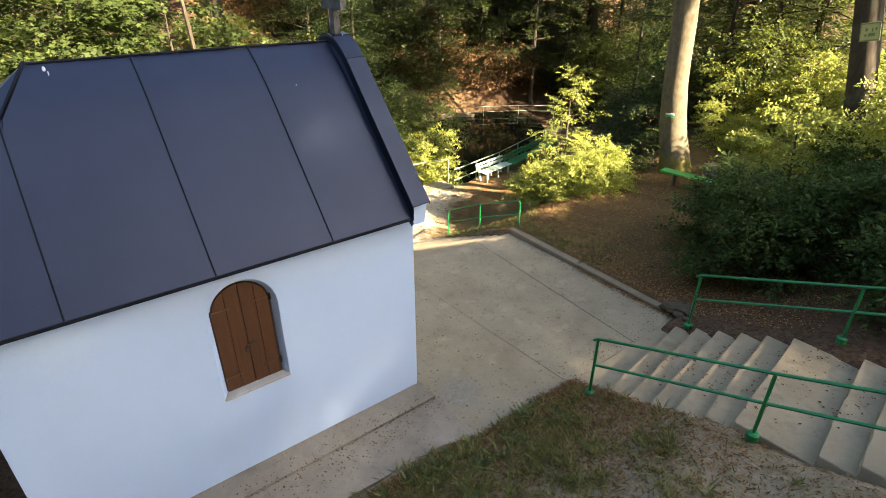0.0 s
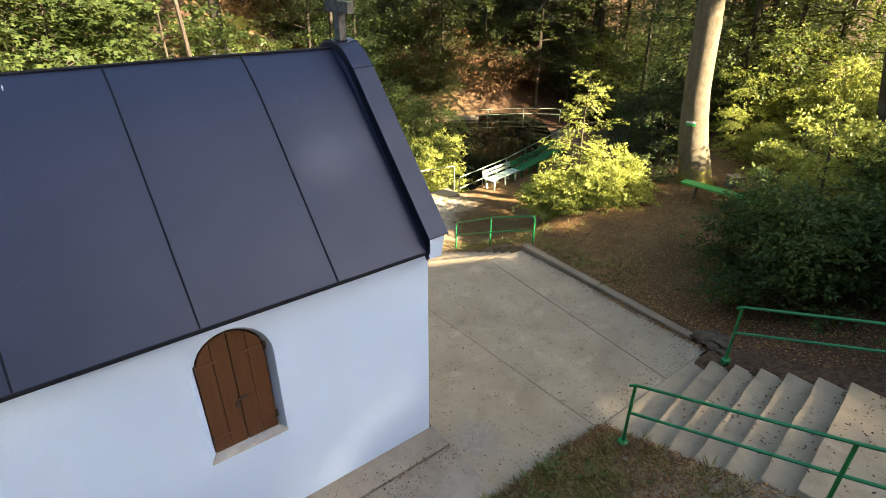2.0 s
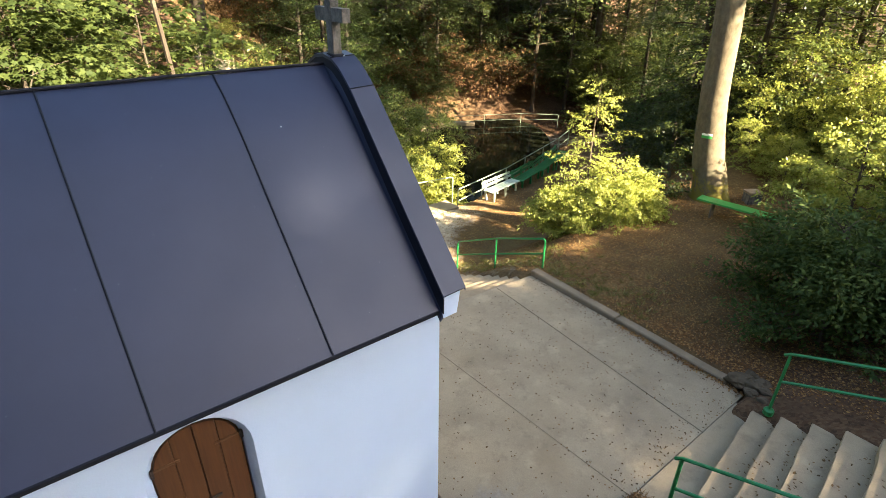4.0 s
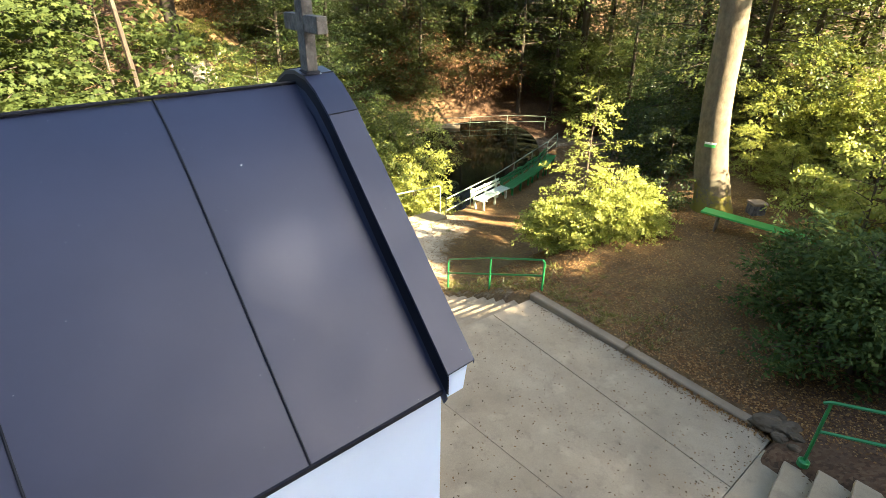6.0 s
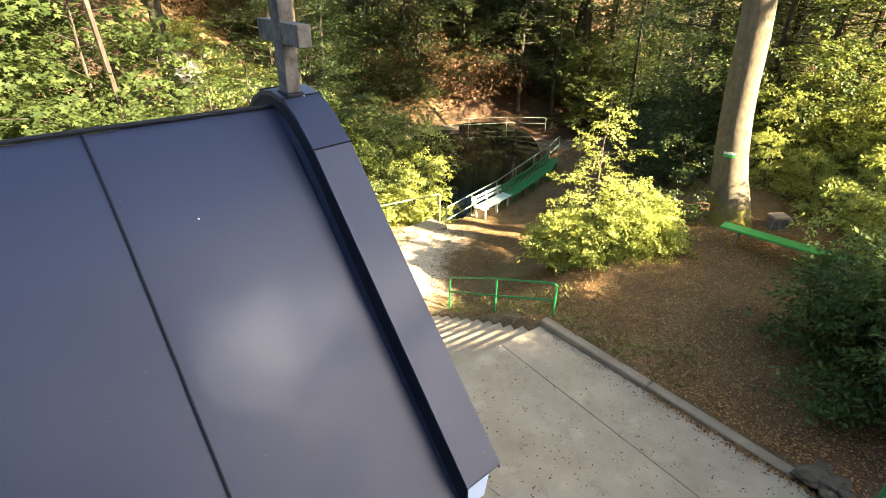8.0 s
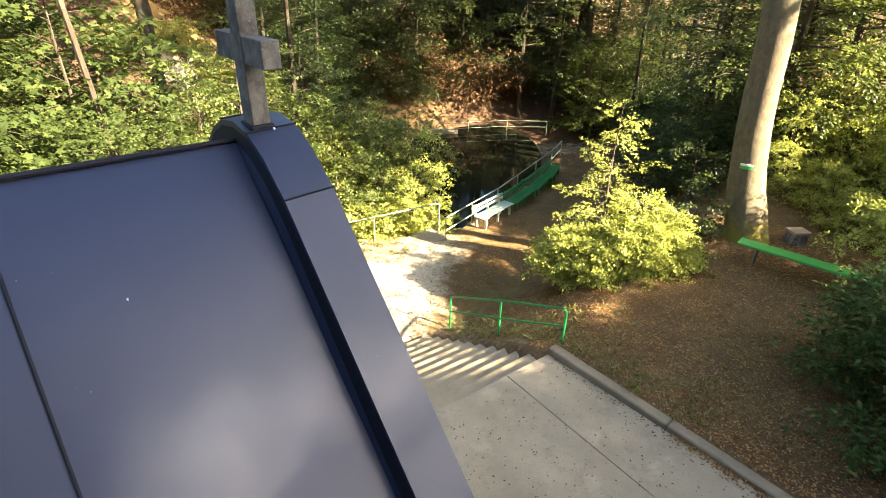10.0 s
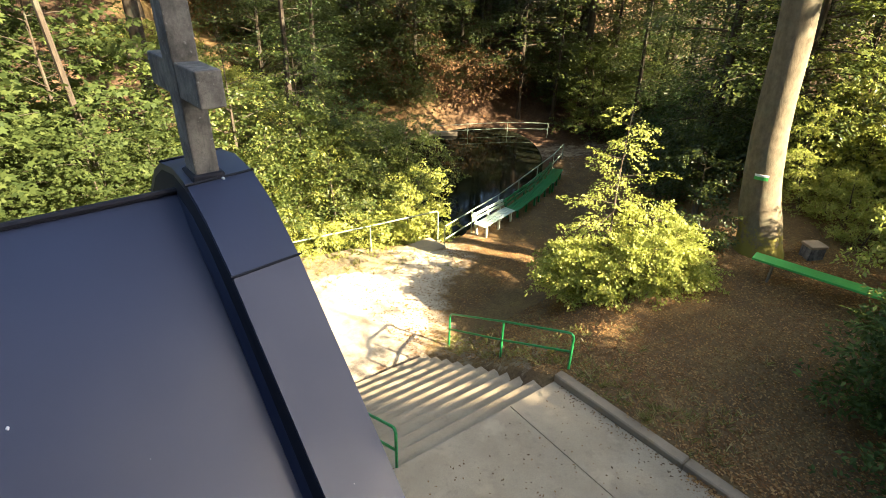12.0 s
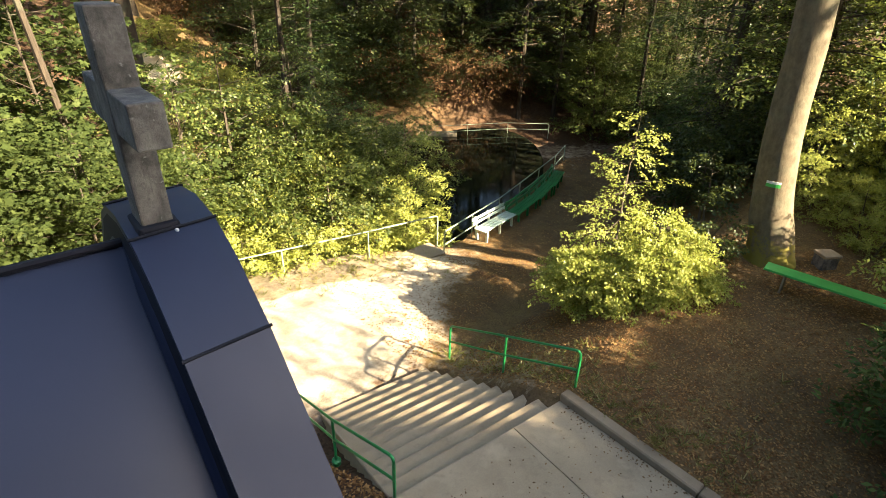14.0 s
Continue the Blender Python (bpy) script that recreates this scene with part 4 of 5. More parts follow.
def foliage(seed, pos, yaw, pitch, n_leaf, length, leaf, flat=0.35, lobed=False, width=0.3):
    """Sprays at pos (k, 3), headed yaw and pitch; returns points and triangles."""
    rng = np.random.default_rng(seed)
    k = len(pos)
    kinds = [spray(rng, n_leaf, 1.0, leaf, flat) for _ in range(7)]
    pick = rng.integers(0, 7, k)
    P = np.stack([s[0] for s in kinds])[pick] * (length * rng.uniform(0.7, 1.25, k))[:, None, None]
    A = np.stack([s[1] for s in kinds])[pick]
    B = np.stack([s[2] for s in kinds])[pick]
    S = np.stack([s[3] for s in kinds])[pick].ravel()
    roll = rng.normal(0, 0.35, k)
    P, A, B = (spin(v, yaw, pitch, roll) for v in (P, A, B))
    P = (P + pos[:, None]).reshape(-1, 3)
    A, B = A.reshape(-1, 3), B.reshape(-1, 3)
    if lobed:
        return lobed_leaves(P, A, B, S)
    return leaf_quads(P, A, B, S, S * width, rng.uniform(0.05, 0.5, len(S)))


def plant(name, seed, height, trunk_r, base, reach, n_limb, per_limb, n_leaf, spray_len, leaf, leaf_mat_, bark, label, category,
          profile=None, lobed=False, flat=0.35, lean=(0, 0), stems=1, rise=(0.1, 0.6), group="", width=0.3, flare=1.5, line=None):
    """A tree or shrub at the origin: tapered trunk with limbs, and a crown of leafy sprays along the limbs."""
    rng = np.random.default_rng(seed)
    profile = profile or (lambda u: math.sin(math.pi * min(max(0.18 + 0.8 * u, 0), 1)) ** 0.8)
    th = thing(name, (0, 0, 0), label, category, group)
    bm = bmesh.new()
    pos, yaw, pit = [], [], []
    for s in range(stems):
        ox, oy = (0, 0) if stems == 1 else (rng.normal(0, reach * 0.22), rng.normal(0, reach * 0.22))
        lx, ly = lean if stems == 1 else (ox * 1.2, oy * 1.2)
        h = height * (1 if stems == 1 else rng.uniform(0.7, 1.0))
        def centre(z):
            if line:
                return Vector([float(np.interp(z, [p[2] for p in line], [p[k] for p in line])) for k in (0, 1)] + [z])
            u = z / h
            wv = 0.018 * h * math.sin(u * 5 + seed + s)
            return Vector((ox + lx * u + wv * u, oy + ly * u + wv * 0.7 * u, z))
        zs = [-0.4, 0.0, 0.05 * h, 0.15 * h, 0.35 * h, 0.55 * h, 0.75 * h, 0.92 * h, h]
        rr = [trunk_r * flare * 1.1, trunk_r * flare, trunk_r * (1 + (flare - 1) * 0.3), trunk_r, trunk_r * 0.86, trunk_r * 0.68, trunk_r * 0.45, trunk_r * 0.18, trunk_r * 0.06]
        if line:
            zs, rr = [p[2] for p in line], [p[3] for p in line]
        tube(bm, [centre(z) for z in zs], rr, 16 if trunk_r > 0.3 else 12 if trunk_r > 0.15 else 6)
        for i in range(n_limb):
            u = (i + rng.uniform(0, 1)) / n_limb
            z0 = base * h + (0.98 - base) * h * u
            az = i * 2.4 + rng.normal(0, 0.4)
            ln = reach * profile(u) * rng.uniform(0.75, 1.15)
            el = rng.uniform(*rise)
            a = centre(z0)
            d = Vector((math.cos(az) * math.cos(el), math.sin(az) * math.cos(el), math.sin(el)))
            pts = [a, a + d * ln * 0.4, a + d * ln * 0.75 - Vector((0, 0, 0.04 * ln)), a + d * ln - Vector((0, 0, 0.14 * ln))]
            r0 = min(trunk_r * 0.3, 0.012 + ln * 0.009) * (1.1 - 0.6 * u)
            tube(bm, pts, [r0, r0 * 0.7, r0 * 0.45, r0 * 0.15], 5, cap=False)
            k = max(2, int(per_limb * (0.35 + 0.65 * profile(u))))
            for j in range(k):
                f = 0.22 + 0.78 * (j + rng.uniform(0, 1)) / k
                q = (pts[0].lerp(pts[1], f / 0.4) if f < 0.4 else pts[1].lerp(pts[2], (f - 0.4) / 0.35) if f < 0.75 else pts[2].lerp(pts[3], (f - 0.75) / 0.25))
                sp = 0.12 * ln
                pos.append((q.x + rng.normal(0, sp * 0.5), q.y + rng.normal(0, sp * 0.5), q.z + rng.normal(0, sp * 0.6)))
                yaw.append(az + (1 if j % 2 else -1) * rng.uniform(0.1, 1.2))
                pit.append(rng.normal(0.05, 0.25))
    part("trunk", bm, bark, th, smooth=True)
    V, T = foliage(seed + 7, np.array(pos), np.array(yaw), np.array(pit), n_leaf, spray_len, leaf, flat, lobed, width)
    mesh_np("crown", V, T, leaf_mat_, th)
    return th


def shade_oak(x, y):
    """An unseen broad oak added high above the stairs for shade. Its crown is dense but for a few thin spots, set to
    let sun patches through.
    """
    g = float(ground_z(x, y))
    th = thing("oak_tree", (x, y, g), "unseen broad oak added high on the hillside to shade the chapel", "tree")
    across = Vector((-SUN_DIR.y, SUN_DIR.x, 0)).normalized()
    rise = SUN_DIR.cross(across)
    mid = Vector((0, 0, 16.4))
    bm = bmesh.new()
    tube(bm, [(0, 0, -0.5), (0, 0, 0.3), (0.1, 0, 5.0), (0, 0.1, 11.0), (0, 0, 15.0), (0, 0, 19.5)], [0.6, 0.5, 0.42, 0.36, 0.24, 0.05], 12)
    rng = np.random.default_rng(88)
    for i in range(16):
        a = i * 2.4
        b = Vector((math.cos(a) * 3.6, math.sin(a) * 2.6, 12.5 + 0.42 * i + rng.uniform(-0.6, 0.6)))
        tube(bm, [(0, 0, 10.0 + 0.5 * i), tuple(b * 0.5 + Vector((0, 0, 5.2 + 0.22 * i))), tuple(b)], [0.16, 0.1, 0.03], 5, cap=False)
    part("trunk", bm, M["bark"], th, smooth=True)
    n = 104000
    q = rng.uniform(-1, 1, (n, 3))
    q = q[(np.abs(q[:, 0]) ** 3.5 + np.abs(q[:, 2]) ** 3.5 < 1) & (np.abs(q[:, 1]) < 1)]
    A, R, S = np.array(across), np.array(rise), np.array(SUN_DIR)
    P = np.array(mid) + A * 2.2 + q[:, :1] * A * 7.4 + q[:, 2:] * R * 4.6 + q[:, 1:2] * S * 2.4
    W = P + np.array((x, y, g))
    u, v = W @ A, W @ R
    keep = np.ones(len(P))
    for cu, cv, ru, rv, f in SUN_GAPS:
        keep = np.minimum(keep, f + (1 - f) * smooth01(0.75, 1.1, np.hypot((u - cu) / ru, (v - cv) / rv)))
    # crown trimmed along this line so the path and shrubs stay sunlit
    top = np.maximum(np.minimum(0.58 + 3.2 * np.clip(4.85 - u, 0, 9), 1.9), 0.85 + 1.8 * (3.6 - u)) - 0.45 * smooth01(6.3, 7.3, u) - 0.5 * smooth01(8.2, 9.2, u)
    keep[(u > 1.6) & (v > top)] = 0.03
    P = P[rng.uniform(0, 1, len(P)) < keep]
    k = len(P)
    ax = unit(rng.normal(0, 1, (k, 3)))
    bx = unit(np.cross(ax, rng.normal(0, 1, (k, 3))))
    size = rng.uniform(0.15, 0.31, k)
    V, T = leaf_quads(P, ax, bx, size, size * 0.3, rng.uniform(0.0, 0.4, k))
    mesh_np("crown", V, T, M["leaf_mid"], th)


# across, up, half width, half height and fullness of the thin spots in the oak's crown, seen against the sun; each
# aimed at a sun patch
SUN_GAPS = ((-2.3, 0.32, 0.8, 0.42, 0.64), (-1.4, 0.46, 0.85, 0.48, 0.53), (-0.95, 0.75, 0.7, 0.5, 0.7), (-0.5, 1.0, 0.6, 0.6, 0.78), (-0.28, 3.94, 0.66, 0.56, 0.49),
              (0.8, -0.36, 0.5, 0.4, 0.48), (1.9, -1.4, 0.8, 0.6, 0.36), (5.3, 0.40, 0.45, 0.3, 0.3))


def put(th, x, y, turn=0.0, sink=0.05):
    th.matrix_basis = pose(x, y, float(ground_z(x, y)) - sink, 0, 0, turn)
    return th


def again(th, x, y, turn=0.0, sink=0.05, size=1.0):
    return copy_thing(th, pose(x, y, float(ground_z(x, y)) - sink, 0, 0, turn) @ Matrix.Scale(size, 4))


def build_plants():
    dome = lambda u: math.sqrt(max(0.05, 1 - u * u))
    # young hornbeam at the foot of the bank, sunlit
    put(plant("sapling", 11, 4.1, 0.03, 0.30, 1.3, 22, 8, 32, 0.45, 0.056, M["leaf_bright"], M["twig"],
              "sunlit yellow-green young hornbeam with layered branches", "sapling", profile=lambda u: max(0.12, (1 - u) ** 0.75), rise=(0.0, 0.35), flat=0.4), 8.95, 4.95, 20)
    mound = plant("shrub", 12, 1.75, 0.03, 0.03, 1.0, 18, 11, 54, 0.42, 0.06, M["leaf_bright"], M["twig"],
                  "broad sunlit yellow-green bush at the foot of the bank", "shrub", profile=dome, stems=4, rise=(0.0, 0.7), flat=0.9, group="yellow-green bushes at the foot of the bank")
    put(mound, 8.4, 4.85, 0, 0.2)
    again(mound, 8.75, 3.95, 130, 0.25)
    side = plant("shrub", 13, 1.9, 0.025, 0.2, 0.8, 12, 7, 22, 0.4, 0.08, M["leaf_mid"], M["twig"],
                 "loose green bush beside the beech trunk", "shrub", profile=dome, stems=2, rise=(0.1, 0.6), flat=0.5, group="loose bushes by the beech")
    put(side, 10.3, 4.75, 0, 0.1)
    again(side, 13.5, 4.9, 100, 0.1, 1.2)
    # big beech
    stem = [(0.07, -0.17, -0.5, 0.66), (0.06, -0.16, -0.02, 0.57), (0.05, -0.15, 0.2, 0.47), (0.03, -0.08, 0.6, 0.425), (-0.02, 0.06, 1.1, 0.40), (-0.05, 0.17, 1.75, 0.37),
            (-0.08, 0.27, 2.6, 0.342), (-0.09, 0.32, 3.3, 0.333), (-0.10, 0.36, 4.3, 0.326), (-0.14, 0.45, 5.4, 0.322), (-0.3, 0.85, 8.8, 0.29), (-0.5, 1.5, 14.0, 0.2), (-0.6, 2.0, 21.0, 0.03)]
    put(plant("beech_tree", 21, 21.0, 0.32, 0.46, 6.0, 30, 13, 20, 2.2, 0.36, M["leaf_mid"], M["beech"],
              "tall beech with pale sunlit bark and mossy foot", "tree", line=stem), 11.5, 2.95, 0)
    # tree with a framed notice
    put(plant("forest_tree", 22, 17.0, 0.34, 0.48, 5.0, 28, 12, 17, 2.0, 0.34, M["leaf_mid"], M["bark"],
              "dark-barked tree with a framed notice", "tree", flare=1.25, lean=(0.0, 4.0)), 14.3, -1.05, 0)
    # evergreen hedge on the bank beside the stairs
    yew = plant("evergreen_shrub", 31, 1.95, 0.05, 0.02, 1.3, 26, 16, 21, 0.5, 0.1, M["leaf_yew"], M["twig"],
                "dense dark evergreen bush on the bank", "shrub", profile=dome, stems=2, rise=(0.1, 0.8), group="dark evergreen bushes", flat=0.6, width=0.22)
    put(yew, 7.05, -1.75)
    for x, y, a, k in ((8.2, -2.9, 70, 1.1), (7.7, -3.9, 160, 1.15), (9.4, -2.7, 230, 0.85), (8.4, -4.6, 300, 1.2), (10.2, -3.4, 20, 1.0), (8.8, -6.4, 45, 1.25)):
        again(yew, x, y, a, 0.05, k)
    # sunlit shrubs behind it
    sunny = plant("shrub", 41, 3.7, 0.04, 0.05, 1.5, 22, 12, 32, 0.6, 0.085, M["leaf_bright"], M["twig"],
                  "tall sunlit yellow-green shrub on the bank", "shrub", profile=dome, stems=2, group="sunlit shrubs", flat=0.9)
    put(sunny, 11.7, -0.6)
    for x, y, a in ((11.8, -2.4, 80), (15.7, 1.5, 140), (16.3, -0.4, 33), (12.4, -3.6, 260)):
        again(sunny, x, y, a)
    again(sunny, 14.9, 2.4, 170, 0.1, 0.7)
    # bright-leaved copies stand for sunlit parts of the shrubs beyond the railing
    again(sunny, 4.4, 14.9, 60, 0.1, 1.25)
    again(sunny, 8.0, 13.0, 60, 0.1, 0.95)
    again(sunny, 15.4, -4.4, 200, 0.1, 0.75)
    # shrubs beyond the path railing
    mid = plant("shrub", 51, 5.4, 0.05, 0.03, 1.9, 26, 12, 30, 0.6, 0.09, M["leaf_fresh"], M["twig"],
                "green leafy shrub beyond the path railing", "shrub", profile=dome, stems=2, group="shrubs beyond the railing", flat=0.5)
    put(mid, 6.9, 13.2)
    for x, y, a in ((10.4, 14.6, 140), (4.8, 13.8, 200), (2.4, 14.6, 310), (9.6, 15.6, 45), (6.2, 16.2, 130), (3.6, 17.0, 250), (0.5, 15.0, 20), (8.6, 18.0, 170), (11.4, 17.6, 10)):
        again(mid, x, y, a, 0.1)
    for x, y, a, k in ((5.6, 15.0, 60, 1.25), (7.8, 14.8, 10, 1.2), (3.4, 15.6, 120, 1.2)):
        again(mid, x, y, a, 0.1, k)
    for i, (x, y) in enumerate(((30.0, 20.6), (32.6, 21.2), (35.2, 21.6), (33.2, 18.4), (29.6, 18.8), (37.0, 19.6))):
        again(mid, x, y, i * 70, 0.2, 1.25 + 0.15 * (i % 3))
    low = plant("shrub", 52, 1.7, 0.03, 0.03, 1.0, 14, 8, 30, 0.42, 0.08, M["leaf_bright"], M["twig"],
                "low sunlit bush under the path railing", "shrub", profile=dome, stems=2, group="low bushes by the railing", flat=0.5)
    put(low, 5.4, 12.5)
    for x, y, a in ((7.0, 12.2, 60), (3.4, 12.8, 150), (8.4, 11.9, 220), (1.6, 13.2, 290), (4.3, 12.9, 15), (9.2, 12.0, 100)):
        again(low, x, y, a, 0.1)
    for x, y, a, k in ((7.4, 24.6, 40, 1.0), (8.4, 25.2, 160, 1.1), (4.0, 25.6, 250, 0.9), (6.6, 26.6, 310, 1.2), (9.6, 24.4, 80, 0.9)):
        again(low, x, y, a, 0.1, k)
    # maples behind the chapel
    maple = plant("maple_tree", 61, 9.0, 0.07, 0.06, 3.0, 52, 15, 22, 0.85, 0.13, M["leaf_maple"], M["bark"],
                  "young maple with broad lobed leaves behind the chapel", "tree", lobed=True, group="maples behind the chapel", flat=0.3)
    put(maple, -2.6, 11.4)
    for x, y, a in ((-5.6, 11.4, 120), (0.6, 15.0, 200), (-3.4, 14.6, 300), (-8.5, 12.5, 60), (-7.0, 17.0, 10), (-1.0, 18.0, 77)):
        again(maple, x, y, a)
    for x, y, a, k in ((0.5, 11.4, 250, 0.52), (-0.9, 11.6, 20, 0.56), (1.9, 12.6, 150, 0.5)):
        again(maple, x, y, a, 0.1, k)
    put(plant("maple_tree", 62, 15.0, 0.075, 0.56, 3.0, 22, 10, 20, 0.9, 0.12, M["leaf_maple"], M["bark"],
              "slender maple with a bare mottled stem behind the chapel", "tree", lobed=True, flat=0.3, lean=(-1.2, -0.5)), 1.0, 12.6)
    # forest
    w1 = plant("forest_tree", 71, 9.5, 0.11, 0.08, 3.2, 36, 13, 36, 0.95, 0.11, M["leaf_mid"], M["bark"],
               "leafy woodland tree with low spreading branches", "tree", group="woodland trees", flat=0.4)
    w2 = plant("forest_tree", 72, 15.0, 0.2, 0.2, 4.2, 36, 11, 17, 1.3, 0.22, M["leaf_mid"], M["bark"],
               "tall woodland tree with layered green branches", "tree", group="woodland trees", flat=0.4)
    w3 = plant("forest_tree", 73, 7.0, 0.08, 0.05, 2.4, 28, 11, 34, 0.8, 0.1, M["leaf_fresh"], M["bark"],
               "young light green woodland tree", "tree", group="woodland trees", flat=0.45)
    w5 = plant("forest_tree", 79, 9.0, 0.11, 0.06, 3.0, 36, 13, 36, 0.95, 0.11, M["leaf_fresh"], M["bark"],
               "fresh green woodland tree with layered sunlit branches", "tree", group="woodland trees", flat=0.3, rise=(-0.05, 0.3))
    w4 = plant("evergreen_tree", 74, 12.0, 0.15, 0.04, 2.8, 46, 12, 15, 0.9, 0.135, M["leaf_dark"], M["bark"],
               "dark evergreen woodland tree", "tree", profile=lambda u: 1.02 - u, rise=(-0.25, 0.1), group="dark woodland trees", flat=0.4, width=0.2)
    for kind, spots in ((w1, ((22.4, 8.3), (-0.6, 22.5), (10.0, 25.5), (-5.5, 22.0), (13.0, 27.5), (24.0, 6.5), (-11, 9), (-10, 15), (29.0, 12.8), (30.0, 12.5), (18.5, 30.0), (24.5, 27.0), (10.0, 31.0), (14.0, 29.0), (7.0, 33.0), (12.5, 32.5))),
                        (w5, ((17.4, 3.4), (18.9, 5.0), (16.4, 4.4), (18.2, 2.3), (20.5, 3.2), (19.6, 0.6))),
                        (w2, ((24.5, -0.5), (27.0, 4.0), (6.0, 29.5), (0.0, 27.5), (15.5, 33.0), (-7.5, 28.0), (22.0, 31.0), (33.0, 25.0), (-13.0, 20.0), (34.0, 17.0))),
                        (w3, ((-3.0, 18.5), (-9.0, 14.0), (0.2, 17.5), (4.4, 14.4), (3.0, 13.9), (6.3, 14.2))),
                        (w4, ((17.4, 6.8), (19.2, 7.6), (20.4, 6.6), (9.6, 21.8), (12.0, 24.0), (25.5, 10.6), (27.4, 9.6), (31.5, 14.6), (22.0, 6.0), (31.0, 16.0), (11.5, 31.0), (3.5, 31.5), (29.0, 26.5), (20.0, 36.0), (17.5, 32.0), (23.0, 28.5), (14.0, 35.0)))):
        for i, (x, y) in enumerate(spots):
            if i == 0:
                put(kind, x, y, 40)
            else:
                again(kind, x, y, (i * 77) % 360, 0.1)
    # undergrowth on the hillside
    under = plant("undergrowth_bush", 75, 2.6, 0.03, 0.02, 1.7, 18, 9, 24, 0.8, 0.105, M["leaf_mid"], M["twig"],
                  "dark green undergrowth bush on the wooded slope", "shrub", profile=dome, stems=2, group="undergrowth on the slope", flat=0.5)
    put(under, 13.0, 30.0)
    rng = random.Random(7)
    for i in range(58):
        x = rng.uniform(-12, 36) if i < 34 else rng.uniform(10, 34)
        sd = rng.uniform(32, 46)
        turn, size = rng.uniform(0, 360), rng.uniform(1.0, 2.1)
        if x < 19 or x > 31 or sd > 40:
            again(under, x, (sd - 0.5 * x) / 0.866, turn, 0.1, size)
    for x, y in ((15.3, 5.9), (16.4, 7.0), (18.4, 8.3), (21.4, 9.4), (16.2, 3.6), (17.2, 6.2), (17.6, 1.0), (26.2, 12.2), (16.4, 4.9)):
        again(under, x, y, rng.uniform(0, 360), 0.1)
    # small copies in the sun-brightened leaf colour, where the bank is sunlit
    for x, y, k in ((13.3, 1.5, 0.45), (15.7, 0.2, 0.85), (16.0, 2.0, 0.75), (13.9, 2.4, 0.45), (13.0, 0.6, 0.45), (15.4, -2.3, 0.8)):
        again(sunny, x, y, x * 90, 0.1, k)
    for x, y, k in ((17.2, 28.0, 1.1), (19.2, 27.4, 1.0), (21.2, 28.2, 1.2), (22.6, 26.6, 0.9), (16.0, 29.6, 1.3), (24.6, 28.2, 1.3), (28.0, 25.0, 1.2), (30.0, 23.0, 1.2), (20.4, 26.4, 0.8), (25.6, 26.4, 1.0)):
        again(under, x, y, x * 70, 0.1, k)
    # high forest whose crowns, above the view, are added to close over and darken the hillside
    high = plant("forest_tree", 76, 22.0, 0.26, 0.36, 5.0, 40, 12, 17, 1.9, 0.35, M["leaf_mid"], M["bark"],
                 "tall dark-trunked forest tree on the wooded slope", "tree", group="high forest on the slope", flat=0.4)
    for i, (x, y) in enumerate(((20.5, 28.5), (17.5, 34.5), (25.0, 30.0), (14.0, 37.0), (22.5, 35.0))):
        again(w1, x, y, i * 83, 0.2, 1.6)
    put(high, 4.0, 21.5)
    for i, (x, y) in enumerate(((-3.5, 23.5), (31.5, 14.5), (8.5, 32.5), (-10.0, 26.0), (35.0, 20.0), (24.5, 8.2), (0.0, 33.0), (22.5, 2.0), (5.0, 37.5), (30.0, 31.0), (-6.0, 36.0), (36.0, 28.0), (38.0, 13.0), (29.2, 20.2), (31.8, 22.2), (27.2, 27.4), (33.6, 24.2), (24.9, 28.8))):
        again(high, x, y, (i * 61) % 360, 0.1)
    for i, (x, y) in enumerate(((31.0, 19.5), (33.5, 18.0), (30.0, 16.8), (34.5, 22.0), (30.5, 24.0), (35.0, 14.5))):
        again(w4, x, y, i * 50, 0.1)
    dry = plant("dry_bush", 77, 2.4, 0.03, 0.02, 1.8, 16, 8, 22, 0.8, 0.12, M["dead"], M["twig"],
                "brown withered bush on the wooded slope", "shrub", profile=dome, stems=2, group="withered bushes on the slope", flat=0.6)
    put(dry, 14.0, 28.0)
    for i, (x, y) in enumerate(((11.0, 29.5), (13.0, 32.5), (9.0, 31.0), (15.0, 33.0), (19.0, 33.5), (16.5, 30.0), (18.4, 28.6), (21.5, 31.0), (21.6, 26.6), (23.4, 26.4), (22.6, 28.0), (25.0, 25.4))):
        again(dry, x, y, i * 50, 0.1, 1.0 + 0.2 * (i % 4))
    # beeches on the slope, their boughs in flat layers over the bare red-brown litter
    layered = plant("beech_tree", 78, 11.0, 0.13, 0.24, 3.6, 24, 12, 20, 1.0, 0.15, M["leaf_mid"], M["bark"],
                    "slender beech with flat layered boughs on the slope", "tree", group="layered beeches on the slope", flat=0.22, rise=(-0.12, 0.14))
    put(layered, 26.4, 23.2, 10)
    for x, y, a, k in ((28.3, 21.8, 100, 1.0), (20.6, 27.0, 200, 0.9), (26.8, 27.5, 300, 1.15), (31.5, 22.8, 55, 1.1), (23.0, 30.0, 150, 1.1)):
        again(layered, x, y, a, 0.1, k)
    # high wood added on the hillside behind the camera, out of view, to shade chapel and terrace
    tall = plant("forest_tree", 81, 24.5, 0.35, 0.12, 6.0, 60, 15, 14, 2.3, 0.75, M["leaf_mid"], M["bark"],
                 "unseen tall dense forest tree added above the stairs for shade", "tree", group="high wood above the stairs", flat=0.4, profile=lambda u: math.sqrt(max(0.1, 1 - u ** 4)))
    spots = [(x, -42.0 - (k % 2) * 1.2) for k, x in enumerate((5.2, 1.0, -3.2, -7.4, -11.6, -15.4))] + [(x, -47.5) for x in (6.6, 2.4, -1.8)]
